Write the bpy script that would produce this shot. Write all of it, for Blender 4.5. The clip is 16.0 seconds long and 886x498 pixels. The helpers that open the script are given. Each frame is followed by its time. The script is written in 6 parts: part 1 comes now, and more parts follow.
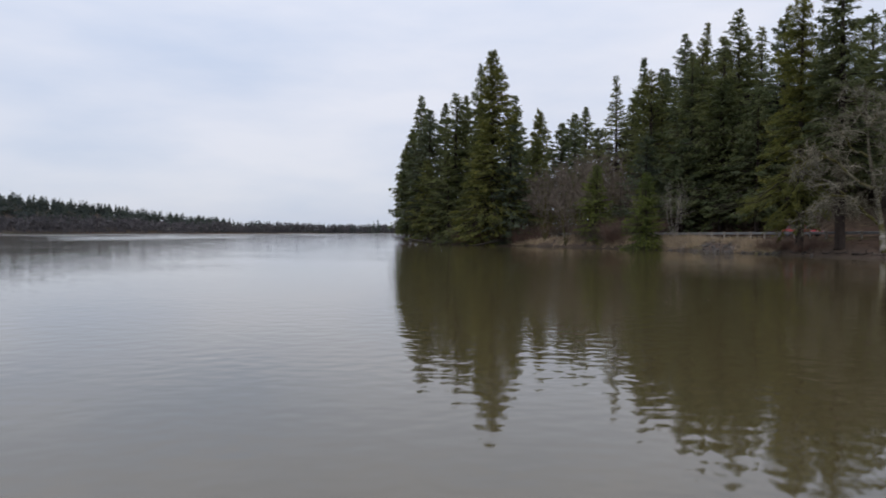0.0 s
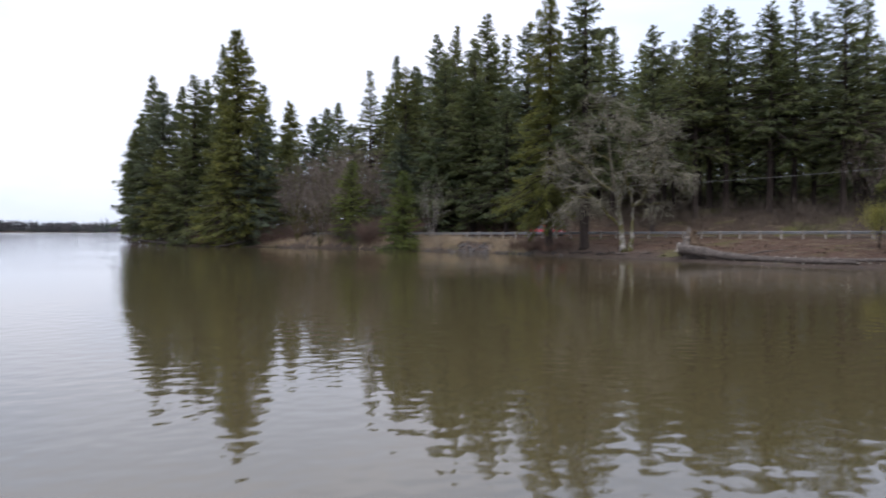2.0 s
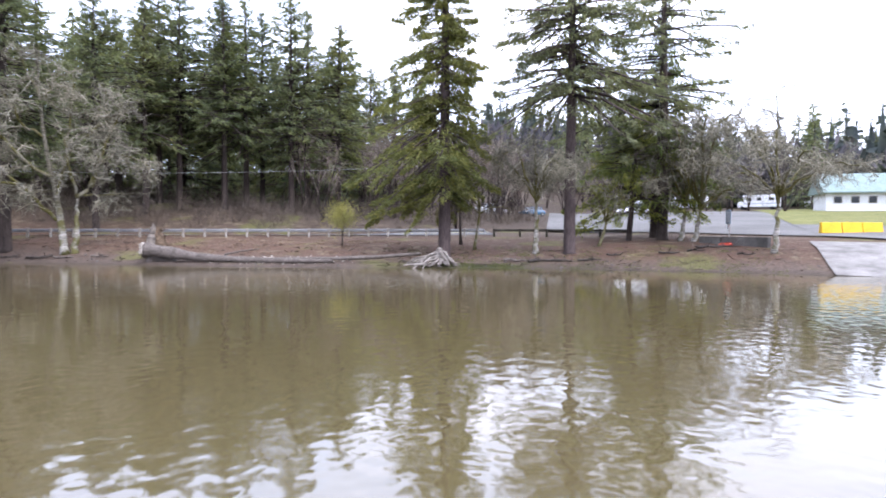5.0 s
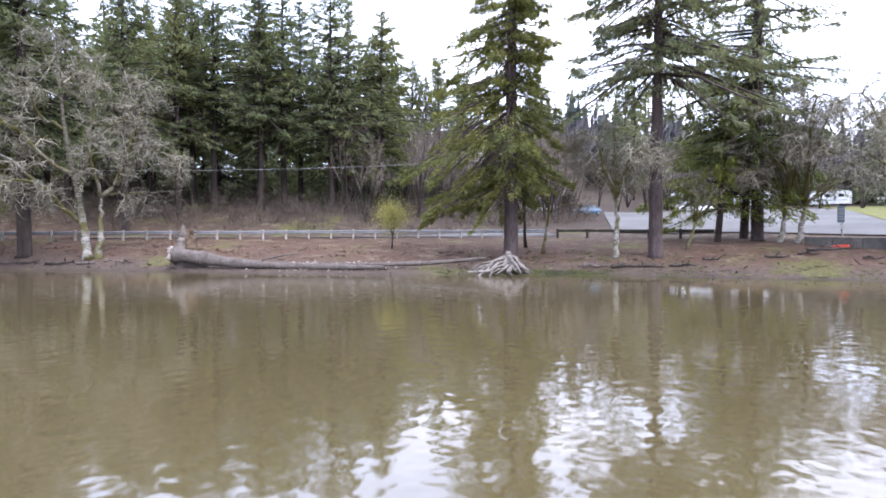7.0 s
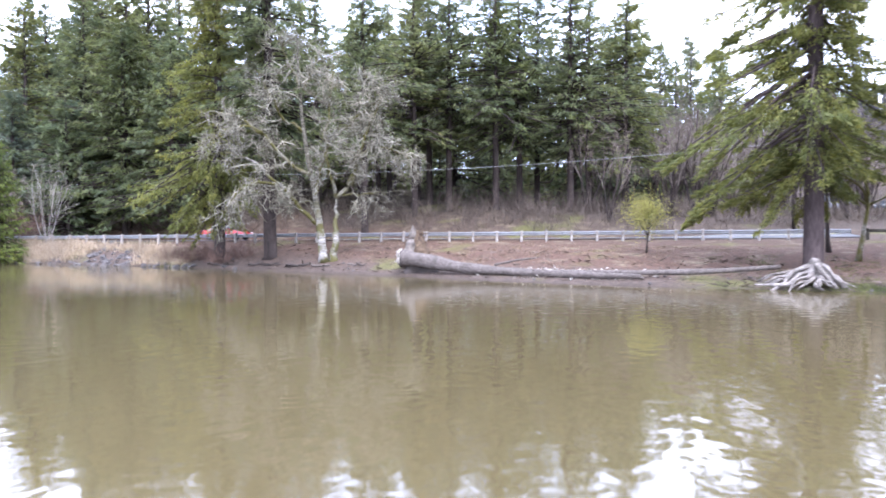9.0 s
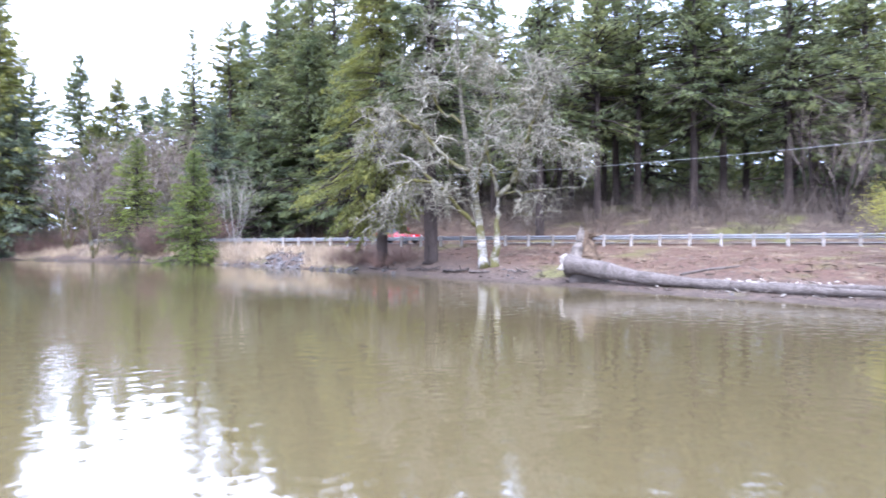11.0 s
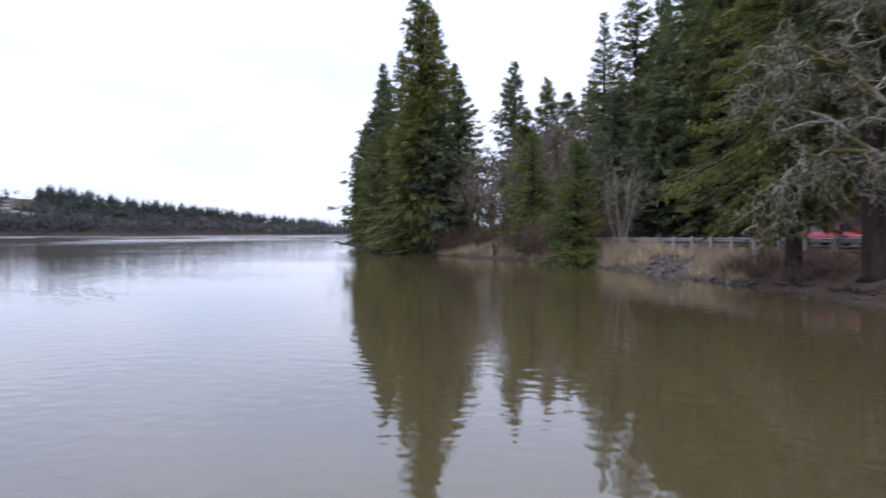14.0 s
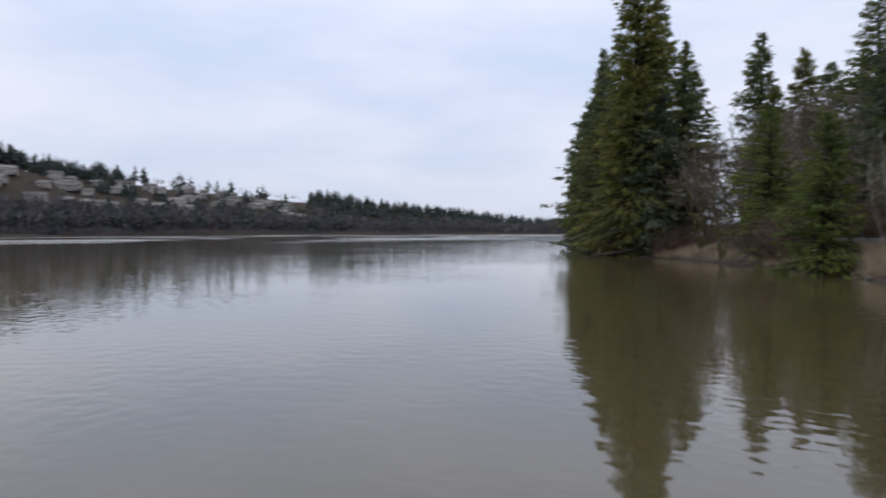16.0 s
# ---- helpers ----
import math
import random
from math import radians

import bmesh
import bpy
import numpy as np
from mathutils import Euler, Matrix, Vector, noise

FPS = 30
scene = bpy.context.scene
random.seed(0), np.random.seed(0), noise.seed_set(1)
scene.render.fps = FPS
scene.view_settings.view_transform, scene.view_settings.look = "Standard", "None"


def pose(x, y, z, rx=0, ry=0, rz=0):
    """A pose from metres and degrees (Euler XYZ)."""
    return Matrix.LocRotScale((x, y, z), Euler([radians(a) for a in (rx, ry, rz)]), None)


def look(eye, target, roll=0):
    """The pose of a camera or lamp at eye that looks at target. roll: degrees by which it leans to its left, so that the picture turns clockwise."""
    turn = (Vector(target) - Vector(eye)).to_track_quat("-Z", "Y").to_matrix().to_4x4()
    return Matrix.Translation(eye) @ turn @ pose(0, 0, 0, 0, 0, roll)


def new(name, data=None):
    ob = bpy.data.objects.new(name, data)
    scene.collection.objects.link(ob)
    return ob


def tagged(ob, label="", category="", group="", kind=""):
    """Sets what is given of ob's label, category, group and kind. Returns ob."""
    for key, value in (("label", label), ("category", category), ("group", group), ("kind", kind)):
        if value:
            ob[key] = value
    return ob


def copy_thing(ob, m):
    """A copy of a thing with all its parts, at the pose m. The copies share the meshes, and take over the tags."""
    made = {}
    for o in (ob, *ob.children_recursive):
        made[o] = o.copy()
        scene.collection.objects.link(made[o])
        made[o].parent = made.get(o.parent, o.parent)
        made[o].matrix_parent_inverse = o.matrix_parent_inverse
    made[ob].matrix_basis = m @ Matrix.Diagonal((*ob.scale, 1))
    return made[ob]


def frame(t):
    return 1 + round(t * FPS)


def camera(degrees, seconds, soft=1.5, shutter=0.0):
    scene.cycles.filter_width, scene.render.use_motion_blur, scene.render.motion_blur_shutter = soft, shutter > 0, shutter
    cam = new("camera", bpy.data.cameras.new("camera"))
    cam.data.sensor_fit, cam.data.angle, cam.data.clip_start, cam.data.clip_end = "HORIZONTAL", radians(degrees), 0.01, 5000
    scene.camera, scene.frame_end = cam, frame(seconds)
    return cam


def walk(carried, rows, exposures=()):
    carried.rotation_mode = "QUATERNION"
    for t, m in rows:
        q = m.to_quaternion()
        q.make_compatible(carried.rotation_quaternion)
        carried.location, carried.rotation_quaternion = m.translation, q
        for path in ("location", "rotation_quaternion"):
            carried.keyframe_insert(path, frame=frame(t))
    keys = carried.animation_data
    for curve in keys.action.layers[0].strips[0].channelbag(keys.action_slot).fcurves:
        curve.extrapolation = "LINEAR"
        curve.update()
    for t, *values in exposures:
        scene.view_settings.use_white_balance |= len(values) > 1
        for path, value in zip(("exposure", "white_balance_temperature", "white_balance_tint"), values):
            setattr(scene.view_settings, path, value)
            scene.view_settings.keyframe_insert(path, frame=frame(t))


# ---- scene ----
PATH = [
    (0.00, 0.06, 0.02, 2.41, -1.41, 0.07, 3.17),
    (0.50, 0.15, 2.07, 2.42, -1.41, 0.06, -0.37),
    (1.00, 0.26, 4.02, 2.44, -1.41, 0.08, -5.26),
    (1.50, 0.43, 5.93, 2.48, -1.42, 0.09, -11.32),
    (2.00, 0.60, 7.55, 2.54, -1.47, 0.09, -17.97),
    (2.50, 0.71, 9.12, 2.61, -1.54, 0.13, -24.70),
    (3.00, 0.88, 10.70, 2.64, -1.58, 0.14, -31.70),
    (3.50, 1.37, 12.25, 2.65, -1.58, 0.18, -40.51),
    (4.00, 2.03, 13.69, 2.64, -1.60, 0.23, -50.82),
    (4.50, 2.95, 14.90, 2.64, -1.62, 0.26, -59.25),
    (4.70, 3.33, 15.39, 2.63, -1.63, 0.27, -61.77),
    (5.20, 4.32, 16.61, 2.64, -1.63, 0.23, -65.16),
    (5.70, 5.43, 17.84, 2.67, -1.63, 0.14, -64.78),
    (6.20, 6.64, 19.04, 2.69, -1.63, 0.06, -62.88),
    (6.80, 8.19, 20.43, 2.71, -1.63, 0.01, -61.70),
    (7.00, 8.72, 20.88, 2.70, -1.63, -0.01, -61.72),
    (7.50, 10.06, 22.01, 2.69, -1.61, -0.04, -58.89),
    (8.00, 11.32, 23.17, 2.67, -1.57, -0.09, -54.07),
    (8.50, 12.50, 24.24, 2.66, -1.53, -0.18, -47.49),
    (9.00, 13.72, 25.33, 2.65, -1.45, -0.24, -41.75),
    (9.20, 14.19, 25.75, 2.64, -1.43, -0.26, -40.99),
    (9.70, 15.37, 26.62, 2.62, -1.36, -0.24, -38.05),
    (10.20, 16.53, 27.26, 2.57, -1.21, -0.19, -33.61),
    (10.80, 17.94, 28.14, 2.51, -1.03, -0.14, -27.16),
    (11.30, 19.18, 29.31, 2.49, -0.96, -0.12, -21.55),
    (11.50, 19.69, 29.89, 2.52, -1.01, -0.09, -19.25),
    (12.00, 20.98, 31.35, 2.60, -1.09, -0.04, -13.54),
    (12.50, 22.07, 32.83, 2.67, -1.17, -0.01, -7.93),
    (13.00, 23.20, 34.39, 2.73, -1.24, -0.06, -1.97),
    (13.50, 24.24, 36.26, 2.80, -1.31, -0.10, 5.21),
    (14.00, 25.10, 38.01, 2.87, -1.37, -0.12, 12.66),
    (14.50, 25.87, 39.70, 2.91, -1.41, -0.10, 17.72),
    (15.00, 26.24, 41.65, 2.90, -1.42, -0.07, 19.29),
    (15.50, 26.43, 43.66, 2.86, -1.40, -0.05, 25.32),
    (16.00, 26.49, 45.62, 2.82, -1.39, -0.03, 32.94),
]
cam = camera(67.26, 16.0, soft=1.75, shutter=0.5)
walk(cam, [(t, pose(x, y, z, 90 + pitch, -roll, yaw)) for t, x, y, z, pitch, roll, yaw in PATH],
     exposures=[(0.0, -0.05, 6640, 14.0), (0.5, 0.0, 6600, 14.7), (1.0, 0.15, 6540, 15.5), (1.5, 0.32, 6480, 16.0), (2.0, 0.55, 6440, 16.8), (2.5, 0.95, 6420, 17.8), (3.0, 1.48, 6400, 19.0), (3.5, 1.85, 6300, 19.8), (4.5, 1.95, 6180, 20.4), (7.0, 2.00, 6030, 21.4), (8.0, 2.27, 5850, 22.2), (9.0, 2.62, 5780, 22.8), (11.5, 2.78, 5520, 23.2), (12.5, 2.32, 5560, 21.4), (13.0, 1.85, 5740, 19.2), (13.5, 1.24, 5860, 18.6), (14.0, 0.64, 6040, 20.0), (14.5, 0.36, 6140, 21.5), (15.0, 0.24, 6200, 19.0), (16.0, 0.03, 6420, 15.6)])

# ---- world and light ----
world = bpy.data.worlds.new("overcast_sky")
scene.world = world
world.use_nodes = True
wn, wl = world.node_tree.nodes, world.node_tree.links
wn.clear()
w_out = wn.new("ShaderNodeOutputWorld")
w_sky = wn.new("ShaderNodeTexSky")
w_sky.sky_type = "NISHITA"
w_sky.sun_disc = False
w_sky.sun_elevation = radians(38)
w_sky.sun_rotation = radians(150)
w_bg1 = wn.new("ShaderNodeBackground")
w_bg1.inputs["Strength"].default_value = 0.10
wl.new(w_sky.outputs[0], w_bg1.inputs["Color"])
w_geo = wn.new("ShaderNodeTexCoord")
w_map = wn.new("ShaderNodeMapping")
w_map.inputs["Scale"].default_value = (1.0, 1.0, 3.6)
wl.new(w_geo.outputs["Generated"], w_map.inputs["Vector"])
w_noise = wn.new("ShaderNodeTexNoise")
w_noise.inputs["Scale"].default_value = 2.1
w_noise.inputs["Detail"].default_value = 6
w_noise.inputs["Roughness"].default_value = 0.5
wl.new(w_map.outputs[0], w_noise.inputs["Vector"])
w_ramp = wn.new("ShaderNodeValToRGB")
w_ramp.color_ramp.elements[0].position = 0.34
w_ramp.color_ramp.elements[0].color = (0.58, 0.68, 0.84, 1)
w_ramp.color_ramp.elements[1].position = 0.62
w_ramp.color_ramp.elements[1].color = (0.77, 0.82, 0.91, 1)
wl.new(w_noise.outputs["Fac"], w_ramp.inputs[0])
w_sep = wn.new("ShaderNodeSeparateXYZ")
wl.new(w_geo.outputs["Generated"], w_sep.inputs[0])
w_up = wn.new("ShaderNodeMapRange")
w_up.inputs[1].default_value, w_up.inputs[2].default_value = 0.0, 0.75
w_up.inputs[3].default_value, w_up.inputs[4].default_value = 0.93, 1.45
wl.new(w_sep.outputs[2], w_up.inputs[0])
w_bg2 = wn.new("ShaderNodeBackground")
wl.new(w_up.outputs[0], w_bg2.inputs["Strength"])
wl.new(w_ramp.outputs[0], w_bg2.inputs["Color"])
w_mix = wn.new("ShaderNodeMixShader")
w_mix.inputs[0].default_value = 0.9
wl.new(w_bg1.outputs[0], w_mix.inputs[1])
wl.new(w_bg2.outputs[0], w_mix.inputs[2])
wl.new(w_mix.outputs[0], w_out.inputs["Surface"])

sun_data = bpy.data.lights.new("sun", "SUN")
sun_data.energy = 0.8
sun_data.angle = radians(25)
sun_data.color = (1.0, 0.96, 0.9)
sun = new("sun", sun_data)
sun.matrix_world = look((0, 0, 60), (22, 38, 0))


# ---- materials ----
def material(name, rough=0.8, metal=0.0, spec=0.3):
    m = bpy.data.materials.new(name)
    m.use_nodes = True
    n, l = m.node_tree.nodes, m.node_tree.links
    b = n["Principled BSDF"]
    b.inputs["Roughness"].default_value = rough
    b.inputs["Metallic"].default_value = metal
    b.inputs["Specular IOR Level"].default_value = spec
    return m, n, l, b


def coords(n, kind="Object", scale=(1, 1, 1), l=None):
    tc = n.new("ShaderNodeTexCoord")
    mp = n.new("ShaderNodeMapping")
    mp.inputs["Scale"].default_value = scale
    l.new(tc.outputs[kind], mp.inputs["Vector"])
    return mp.outputs[0]


def world_coords(n, l, scale=(1, 1, 1)):
    g = n.new("ShaderNodeNewGeometry")
    mp = n.new("ShaderNodeMapping")
    mp.inputs["Scale"].default_value = scale
    l.new(g.outputs["Position"], mp.inputs["Vector"])
    return mp.outputs[0]


def noise_node(n, l, vec, scale, detail=4, rough=0.55):
    t = n.new("ShaderNodeTexNoise")
    t.inputs["Scale"].default_value = scale
    t.inputs["Detail"].default_value = detail
    t.inputs["Roughness"].default_value = rough
    l.new(vec, t.inputs["Vector"])
    return t.outputs["Fac"]


def ramp(n, l, fac, stops):
    r = n.new("ShaderNodeValToRGB")
    e = r.color_ramp.elements
    while len(e) < len(stops):
        e.new(0.5)
    for el, (p, c) in zip(e, stops):
        el.position, el.color = p, (*c, 1)
    l.new(fac, r.inputs[0])
    return r.outputs[0]


def mix(n, l, fac, a, b, how="MIX"):
    m = n.new("ShaderNodeMix")
    m.data_type, m.blend_type = "RGBA", how
    for sock, v in ((m.inputs[0], fac), (m.inputs[6], a), (m.inputs[7], b)):
        if isinstance(v, (int, float)):
            sock.default_value = v
        elif isinstance(v, tuple):
            sock.default_value = (*v, 1)
        else:
            l.new(v, sock)
    return m.outputs[2]


def bump(n, l, b, height, strength=0.5, distance=0.05):
    p = n.new("ShaderNodeBump")
    p.inputs["Strength"].default_value = strength
    p.inputs["Distance"].default_value = distance
    l.new(height, p.inputs["Height"])
    l.new(p.outputs[0], b.inputs["Normal"])


def mottled(name, dark, light, scale=2.0, rough=0.85, metal=0.0, grain=18.0, relief=0.4, distance=0.03, spec=0.3, stretch=(1, 1, 1), random_tint=0.0, place="Object"):
    """Two scales of mottling between two colours, with a fine relief."""
    m, n, l, b = material(name, rough, metal, spec)
    v = coords(n, "Object", stretch, l) if place == "Object" else world_coords(n, l, stretch)
    big = noise_node(n, l, v, scale, 5)
    fine = noise_node(n, l, v, grain, 4, 0.7)
    c = ramp(n, l, big, [(0.3, dark), (0.7, light)])
    c2 = ramp(n, l, fine, [(0.3, (0.55, 0.55, 0.55)), (0.7, (1.25, 1.25, 1.25))])
    c = mix(n, l, 1.0, c, c2, "MULTIPLY")
    if random_tint:
        o = n.new("ShaderNodeObjectInfo")
        k = ramp(n, l, o.outputs["Random"], [(0.0, (1 - random_tint,) * 3), (1.0, (1 + random_tint,) * 3)])
        c = mix(n, l, 1.0, c, k, "MULTIPLY")
    l.new(c, b.inputs["Base Color"])
    bump(n, l, b, fine, relief, distance)
    return m


def foliage(name, dark, light, tip=None, rough=0.65, leafy=True):
    """Needles or leaves: tone varies by spray, by patch of the crown and by tree."""
    m, n, l, b = material(name, rough, 0.0, 0.25)
    g = n.new("ShaderNodeNewGeometry")
    o = n.new("ShaderNodeObjectInfo")
    v = world_coords(n, l)
    patch = noise_node(n, l, v, 0.35, 3)
    a = ramp(n, l, g.outputs["Random Per Island"], [(0.0, dark), (0.65, light), (1.0, tip or light)])
    k = ramp(n, l, patch, [(0.35, (0.72, 0.78, 0.8)), (0.68, (1.25, 1.2, 1.0))] if leafy else [(0.35, (0.8, 0.8, 0.82)), (0.68, (1.15, 1.13, 1.1))])
    c = mix(n, l, 1.0, a, k, "MULTIPLY")
    k2 = ramp(n, l, o.outputs["Random"], [(0.0, (0.8, 0.87, 1.0)), (1.0, (1.15, 1.08, 0.95))] if leafy else [(0.0, (0.85, 0.85, 0.87)), (1.0, (1.12, 1.1, 1.08))])
    c = mix(n, l, 1.0, c, k2, "MULTIPLY")
    l.new(c, b.inputs["Base Color"])
    if leafy:
        # thin needles let part of the light through
        tr = n.new("ShaderNodeBsdfTranslucent")
        l.new(mix(n, l, 1.0, c, (1.25, 1.2, 0.8), "MULTIPLY"), tr.inputs["Color"])
        ms = n.new("ShaderNodeMixShader")
        ms.inputs[0].default_value = 0.45
        l.new(b.outputs[0], ms.inputs[1])
        l.new(tr.outputs[0], ms.inputs[2])
        l.new(ms.outputs[0], n["Material Output"].inputs["Surface"])
    return m


MAT_FIR = foliage("fir_needles", (0.070, 0.086, 0.046), (0.122, 0.144, 0.072), (0.162, 0.178, 0.088))
MAT_FIR_BLUE = foliage("blue_fir_needles", (0.072, 0.087, 0.056), (0.122, 0.141, 0.088), (0.160, 0.176, 0.106))
MAT_FIR_YOUNG = foliage("young_fir_needles", (0.062, 0.088, 0.026), (0.118, 0.152, 0.042), (0.160, 0.190, 0.056))
MAT_FIR_GOLD = foliage("golden_olive_needles", (0.098, 0.098, 0.028), (0.192, 0.184, 0.048), (0.255, 0.240, 0.064))
MAT_FIR_PAD = foliage("yellow_green_needles", (0.070, 0.092, 0.026), (0.140, 0.168, 0.044), (0.190, 0.212, 0.060))
MAT_FIR_OLIVE = foliage("olive_fir_needles", (0.066, 0.077, 0.034), (0.124, 0.138, 0.052), (0.165, 0.175, 0.066))
MAT_FIR_LIGHT = foliage("light_fir_needles", (0.076, 0.088, 0.034), (0.142, 0.156, 0.054), (0.190, 0.196, 0.070))
MAT_YELLOW = foliage("yellow_green_leaves", (0.20, 0.18, 0.045), (0.33, 0.295, 0.085), (0.42, 0.375, 0.13))
MAT_REED = foliage("dry_reed", (0.22, 0.168, 0.108), (0.39, 0.31, 0.21), (0.52, 0.43, 0.31), 0.8, False)
MAT_LITTER = foliage("dry_litter", (0.105, 0.074, 0.049), (0.185, 0.136, 0.092), (0.265, 0.205, 0.145), 0.85, False)
MAT_BRUSH = foliage("bare_brush", (0.060, 0.048, 0.038), (0.105, 0.085, 0.067), (0.148, 0.120, 0.094), 0.85, False)
MAT_BRUSH_RED = foliage("red_bramble", (0.088, 0.052, 0.042), (0.155, 0.098, 0.076), (0.21, 0.15, 0.115), 0.85, False)
MAT_TWIG_GREY = foliage("lichened_twigs", (0.12, 0.108, 0.080), (0.235, 0.222, 0.172), (0.36, 0.345, 0.28), 0.9, False)
MAT_TWIG_BROWN = foliage("brown_twigs", (0.1, 0.080, 0.062), (0.17, 0.140, 0.112), (0.24, 0.207, 0.172), 0.9, False)
MAT_LICHEN = foliage("lichened_crooked_twigs", (0.080, 0.072, 0.049), (0.190, 0.180, 0.134), (0.35, 0.338, 0.268), 0.9, False)
# far trees: distance haze is mixed into both colours as a pale blue tint
MAT_HAZED_FIR = foliage("hazed_far_fir", (0.045, 0.058, 0.067), (0.069, 0.085, 0.092), (0.087, 0.102, 0.106), 0.9)
MAT_HAZED_BARE = foliage("hazed_far_bare_wood", (0.060, 0.058, 0.064), (0.094, 0.090, 0.097), (0.132, 0.127, 0.132), 0.9, False)

MAT_BARK = mottled("fir_bark", (0.028, 0.022, 0.020), (0.074, 0.058, 0.050), 1.5, 0.95, 0, 9, 0.9, 0.06, 0.1, (1, 1, 0.25), 0.15)
MAT_BARK_RED = mottled("red_fir_bark", (0.042, 0.033, 0.032), (0.10, 0.076, 0.072), 1.5, 0.95, 0, 9, 0.9, 0.06, 0.1, (1, 1, 0.25))
def drift_wood():
    """Weathered trunk: grey-brown fibres along the grain, dark bark left in patches."""
    m, n, l, b = material("weathered_brown_wood", 0.92, 0, 0.12)
    v = coords(n, "Object", (1, 1, 1), l)
    big = noise_node(n, l, v, 1.6, 5, 0.65)
    fibre = noise_node(n, l, coords(n, "Object", (3.2, 1.4, 6), l), 4.0, 5, 0.7)
    fine = noise_node(n, l, v, 22, 4, 0.7)
    wood = ramp(n, l, fibre, [(0.32, (0.062, 0.050, 0.043)), (0.66, (0.205, 0.176, 0.155))])
    c = mix(n, l, ramp(n, l, big, [(0.45, (0, 0, 0)), (0.75, (0.75, 0.75, 0.75))]), wood, (0.045, 0.036, 0.031))
    l.new(mix(n, l, 1.0, c, ramp(n, l, fine, [(0.3, (0.6, 0.6, 0.6)), (0.7, (1.25, 1.25, 1.25))]), "MULTIPLY"), b.inputs["Base Color"])
    bump(n, l, b, mix(n, l, 0.35, fibre, fine), 0.9, 0.06)
    return m


MAT_DRIFT = drift_wood()
MAT_ROOT_WOOD = mottled("weathered_root_wood", (0.060, 0.049, 0.041), (0.215, 0.185, 0.155), 2.4, 0.92, 0, 12, 0.9, 0.05, 0.12)
MAT_STUMP = mottled("bleached_grey_wood", (0.085, 0.073, 0.063), (0.33, 0.295, 0.262), 2.2, 0.9, 0, 14, 0.8, 0.04, 0.15)
MAT_PALE_WOOD = mottled("pale_broken_wood", (0.26, 0.23, 0.195), (0.54, 0.49, 0.43), 3, 0.85, 0, 20, 0.6, 0.03, 0.15)
MAT_ROOT_SOIL = mottled("root_soil", (0.055, 0.038, 0.026), (0.165, 0.118, 0.078), 3, 0.95, 0, 16, 1.0, 0.08, 0.1)
MAT_DARK_WOOD = mottled("wet_dark_wood", (0.025, 0.02, 0.017), (0.075, 0.06, 0.05), 2, 0.7, 0, 14, 0.6, 0.03, 0.3)
MAT_ROCK = mottled("riprap_rock", (0.05, 0.045, 0.043), (0.155, 0.14, 0.13), 1.8, 0.85, 0, 12, 0.7, 0.04, 0.25, (1, 1, 1), 0.3)
MAT_POST = mottled("grey_post_wood", (0.20, 0.18, 0.16), (0.38, 0.35, 0.31), 3, 0.9, 0, 25, 0.5, 0.01, 0.15, (1, 1, 0.2), 0.15)
MAT_STEEL = mottled("galvanised_steel", (0.19, 0.195, 0.2), (0.30, 0.305, 0.31), 1.0, 0.55, 0.5, 30, 0.1, 0.005, 0.5)
MAT_TIMBER = mottled("dark_rail_timber", (0.035, 0.032, 0.026), (0.095, 0.085, 0.065), 2, 0.9, 0, 22, 0.5, 0.01, 0.15)
MAT_ASPHALT = mottled("asphalt", (0.08, 0.08, 0.082), (0.13, 0.128, 0.126), 0.25, 0.9, 0, 20, 0.3, 0.01, 0.2, (1, 1, 1), 0, "World")
MAT_LOT = mottled("pale_lot_asphalt", (0.098, 0.094, 0.088), (0.15, 0.144, 0.135), 0.15, 0.9, 0, 20, 0.3, 0.01, 0.2, (1, 1, 1), 0, "World")
MAT_CONCRETE = mottled("weathered_concrete", (0.13, 0.12, 0.11), (0.27, 0.255, 0.235), 0.8, 0.9, 0, 14, 0.4, 0.01, 0.2)
MAT_OLD_CONCRETE = mottled("stained_old_concrete", (0.05, 0.048, 0.044), (0.15, 0.142, 0.13), 0.9, 0.9, 0, 12, 0.5, 0.01, 0.2)
MAT_PAINT_LINE = mottled("road_paint", (0.55, 0.5, 0.2), (0.7, 0.62, 0.25), 2, 0.8)
MAT_YELLOW_PAINT = mottled("yellow_paint", (0.62, 0.36, 0.01), (0.75, 0.46, 0.02), 1.5, 0.5, 0, 20, 0.1)
MAT_RED_PLASTIC = mottled("red_plastic", (0.45, 0.05, 0.03), (0.62, 0.09, 0.05), 2, 0.45, 0, 20, 0.1)
MAT_RUBBER = mottled("tyre_rubber", (0.012, 0.012, 0.012), (0.03, 0.03, 0.03), 4, 0.8)
MAT_WHITE = mottled("white_panel", (0.62, 0.63, 0.64), (0.78, 0.79, 0.8), 1, 0.45, 0, 10, 0.1)
MAT_ROOF = mottled("roof_shingle", (0.10, 0.095, 0.09), (0.24, 0.22, 0.20), 0.5, 0.9, 0, 6, 0.4, 0.02, 0.2, (1, 1, 1), 0.35)
MAT_ROOF_GREEN = mottled("green_metal_roof", (0.15, 0.21, 0.195), (0.21, 0.27, 0.25), 0.5, 0.6, 0, 8)
MAT_WALL = mottled("house_siding", (0.30, 0.27, 0.235), (0.44, 0.405, 0.36), 0.3, 0.85, 0, 8, 0.2, 0.01, 0.2, (1, 1, 1), 0.4)
MAT_SIGN = mottled("sign_panel", (0.22, 0.27, 0.31), (0.30, 0.35, 0.39), 1, 0.5)
MAT_CABLE = mottled("cable", (0.25, 0.25, 0.25), (0.4, 0.4, 0.4), 3, 0.5)


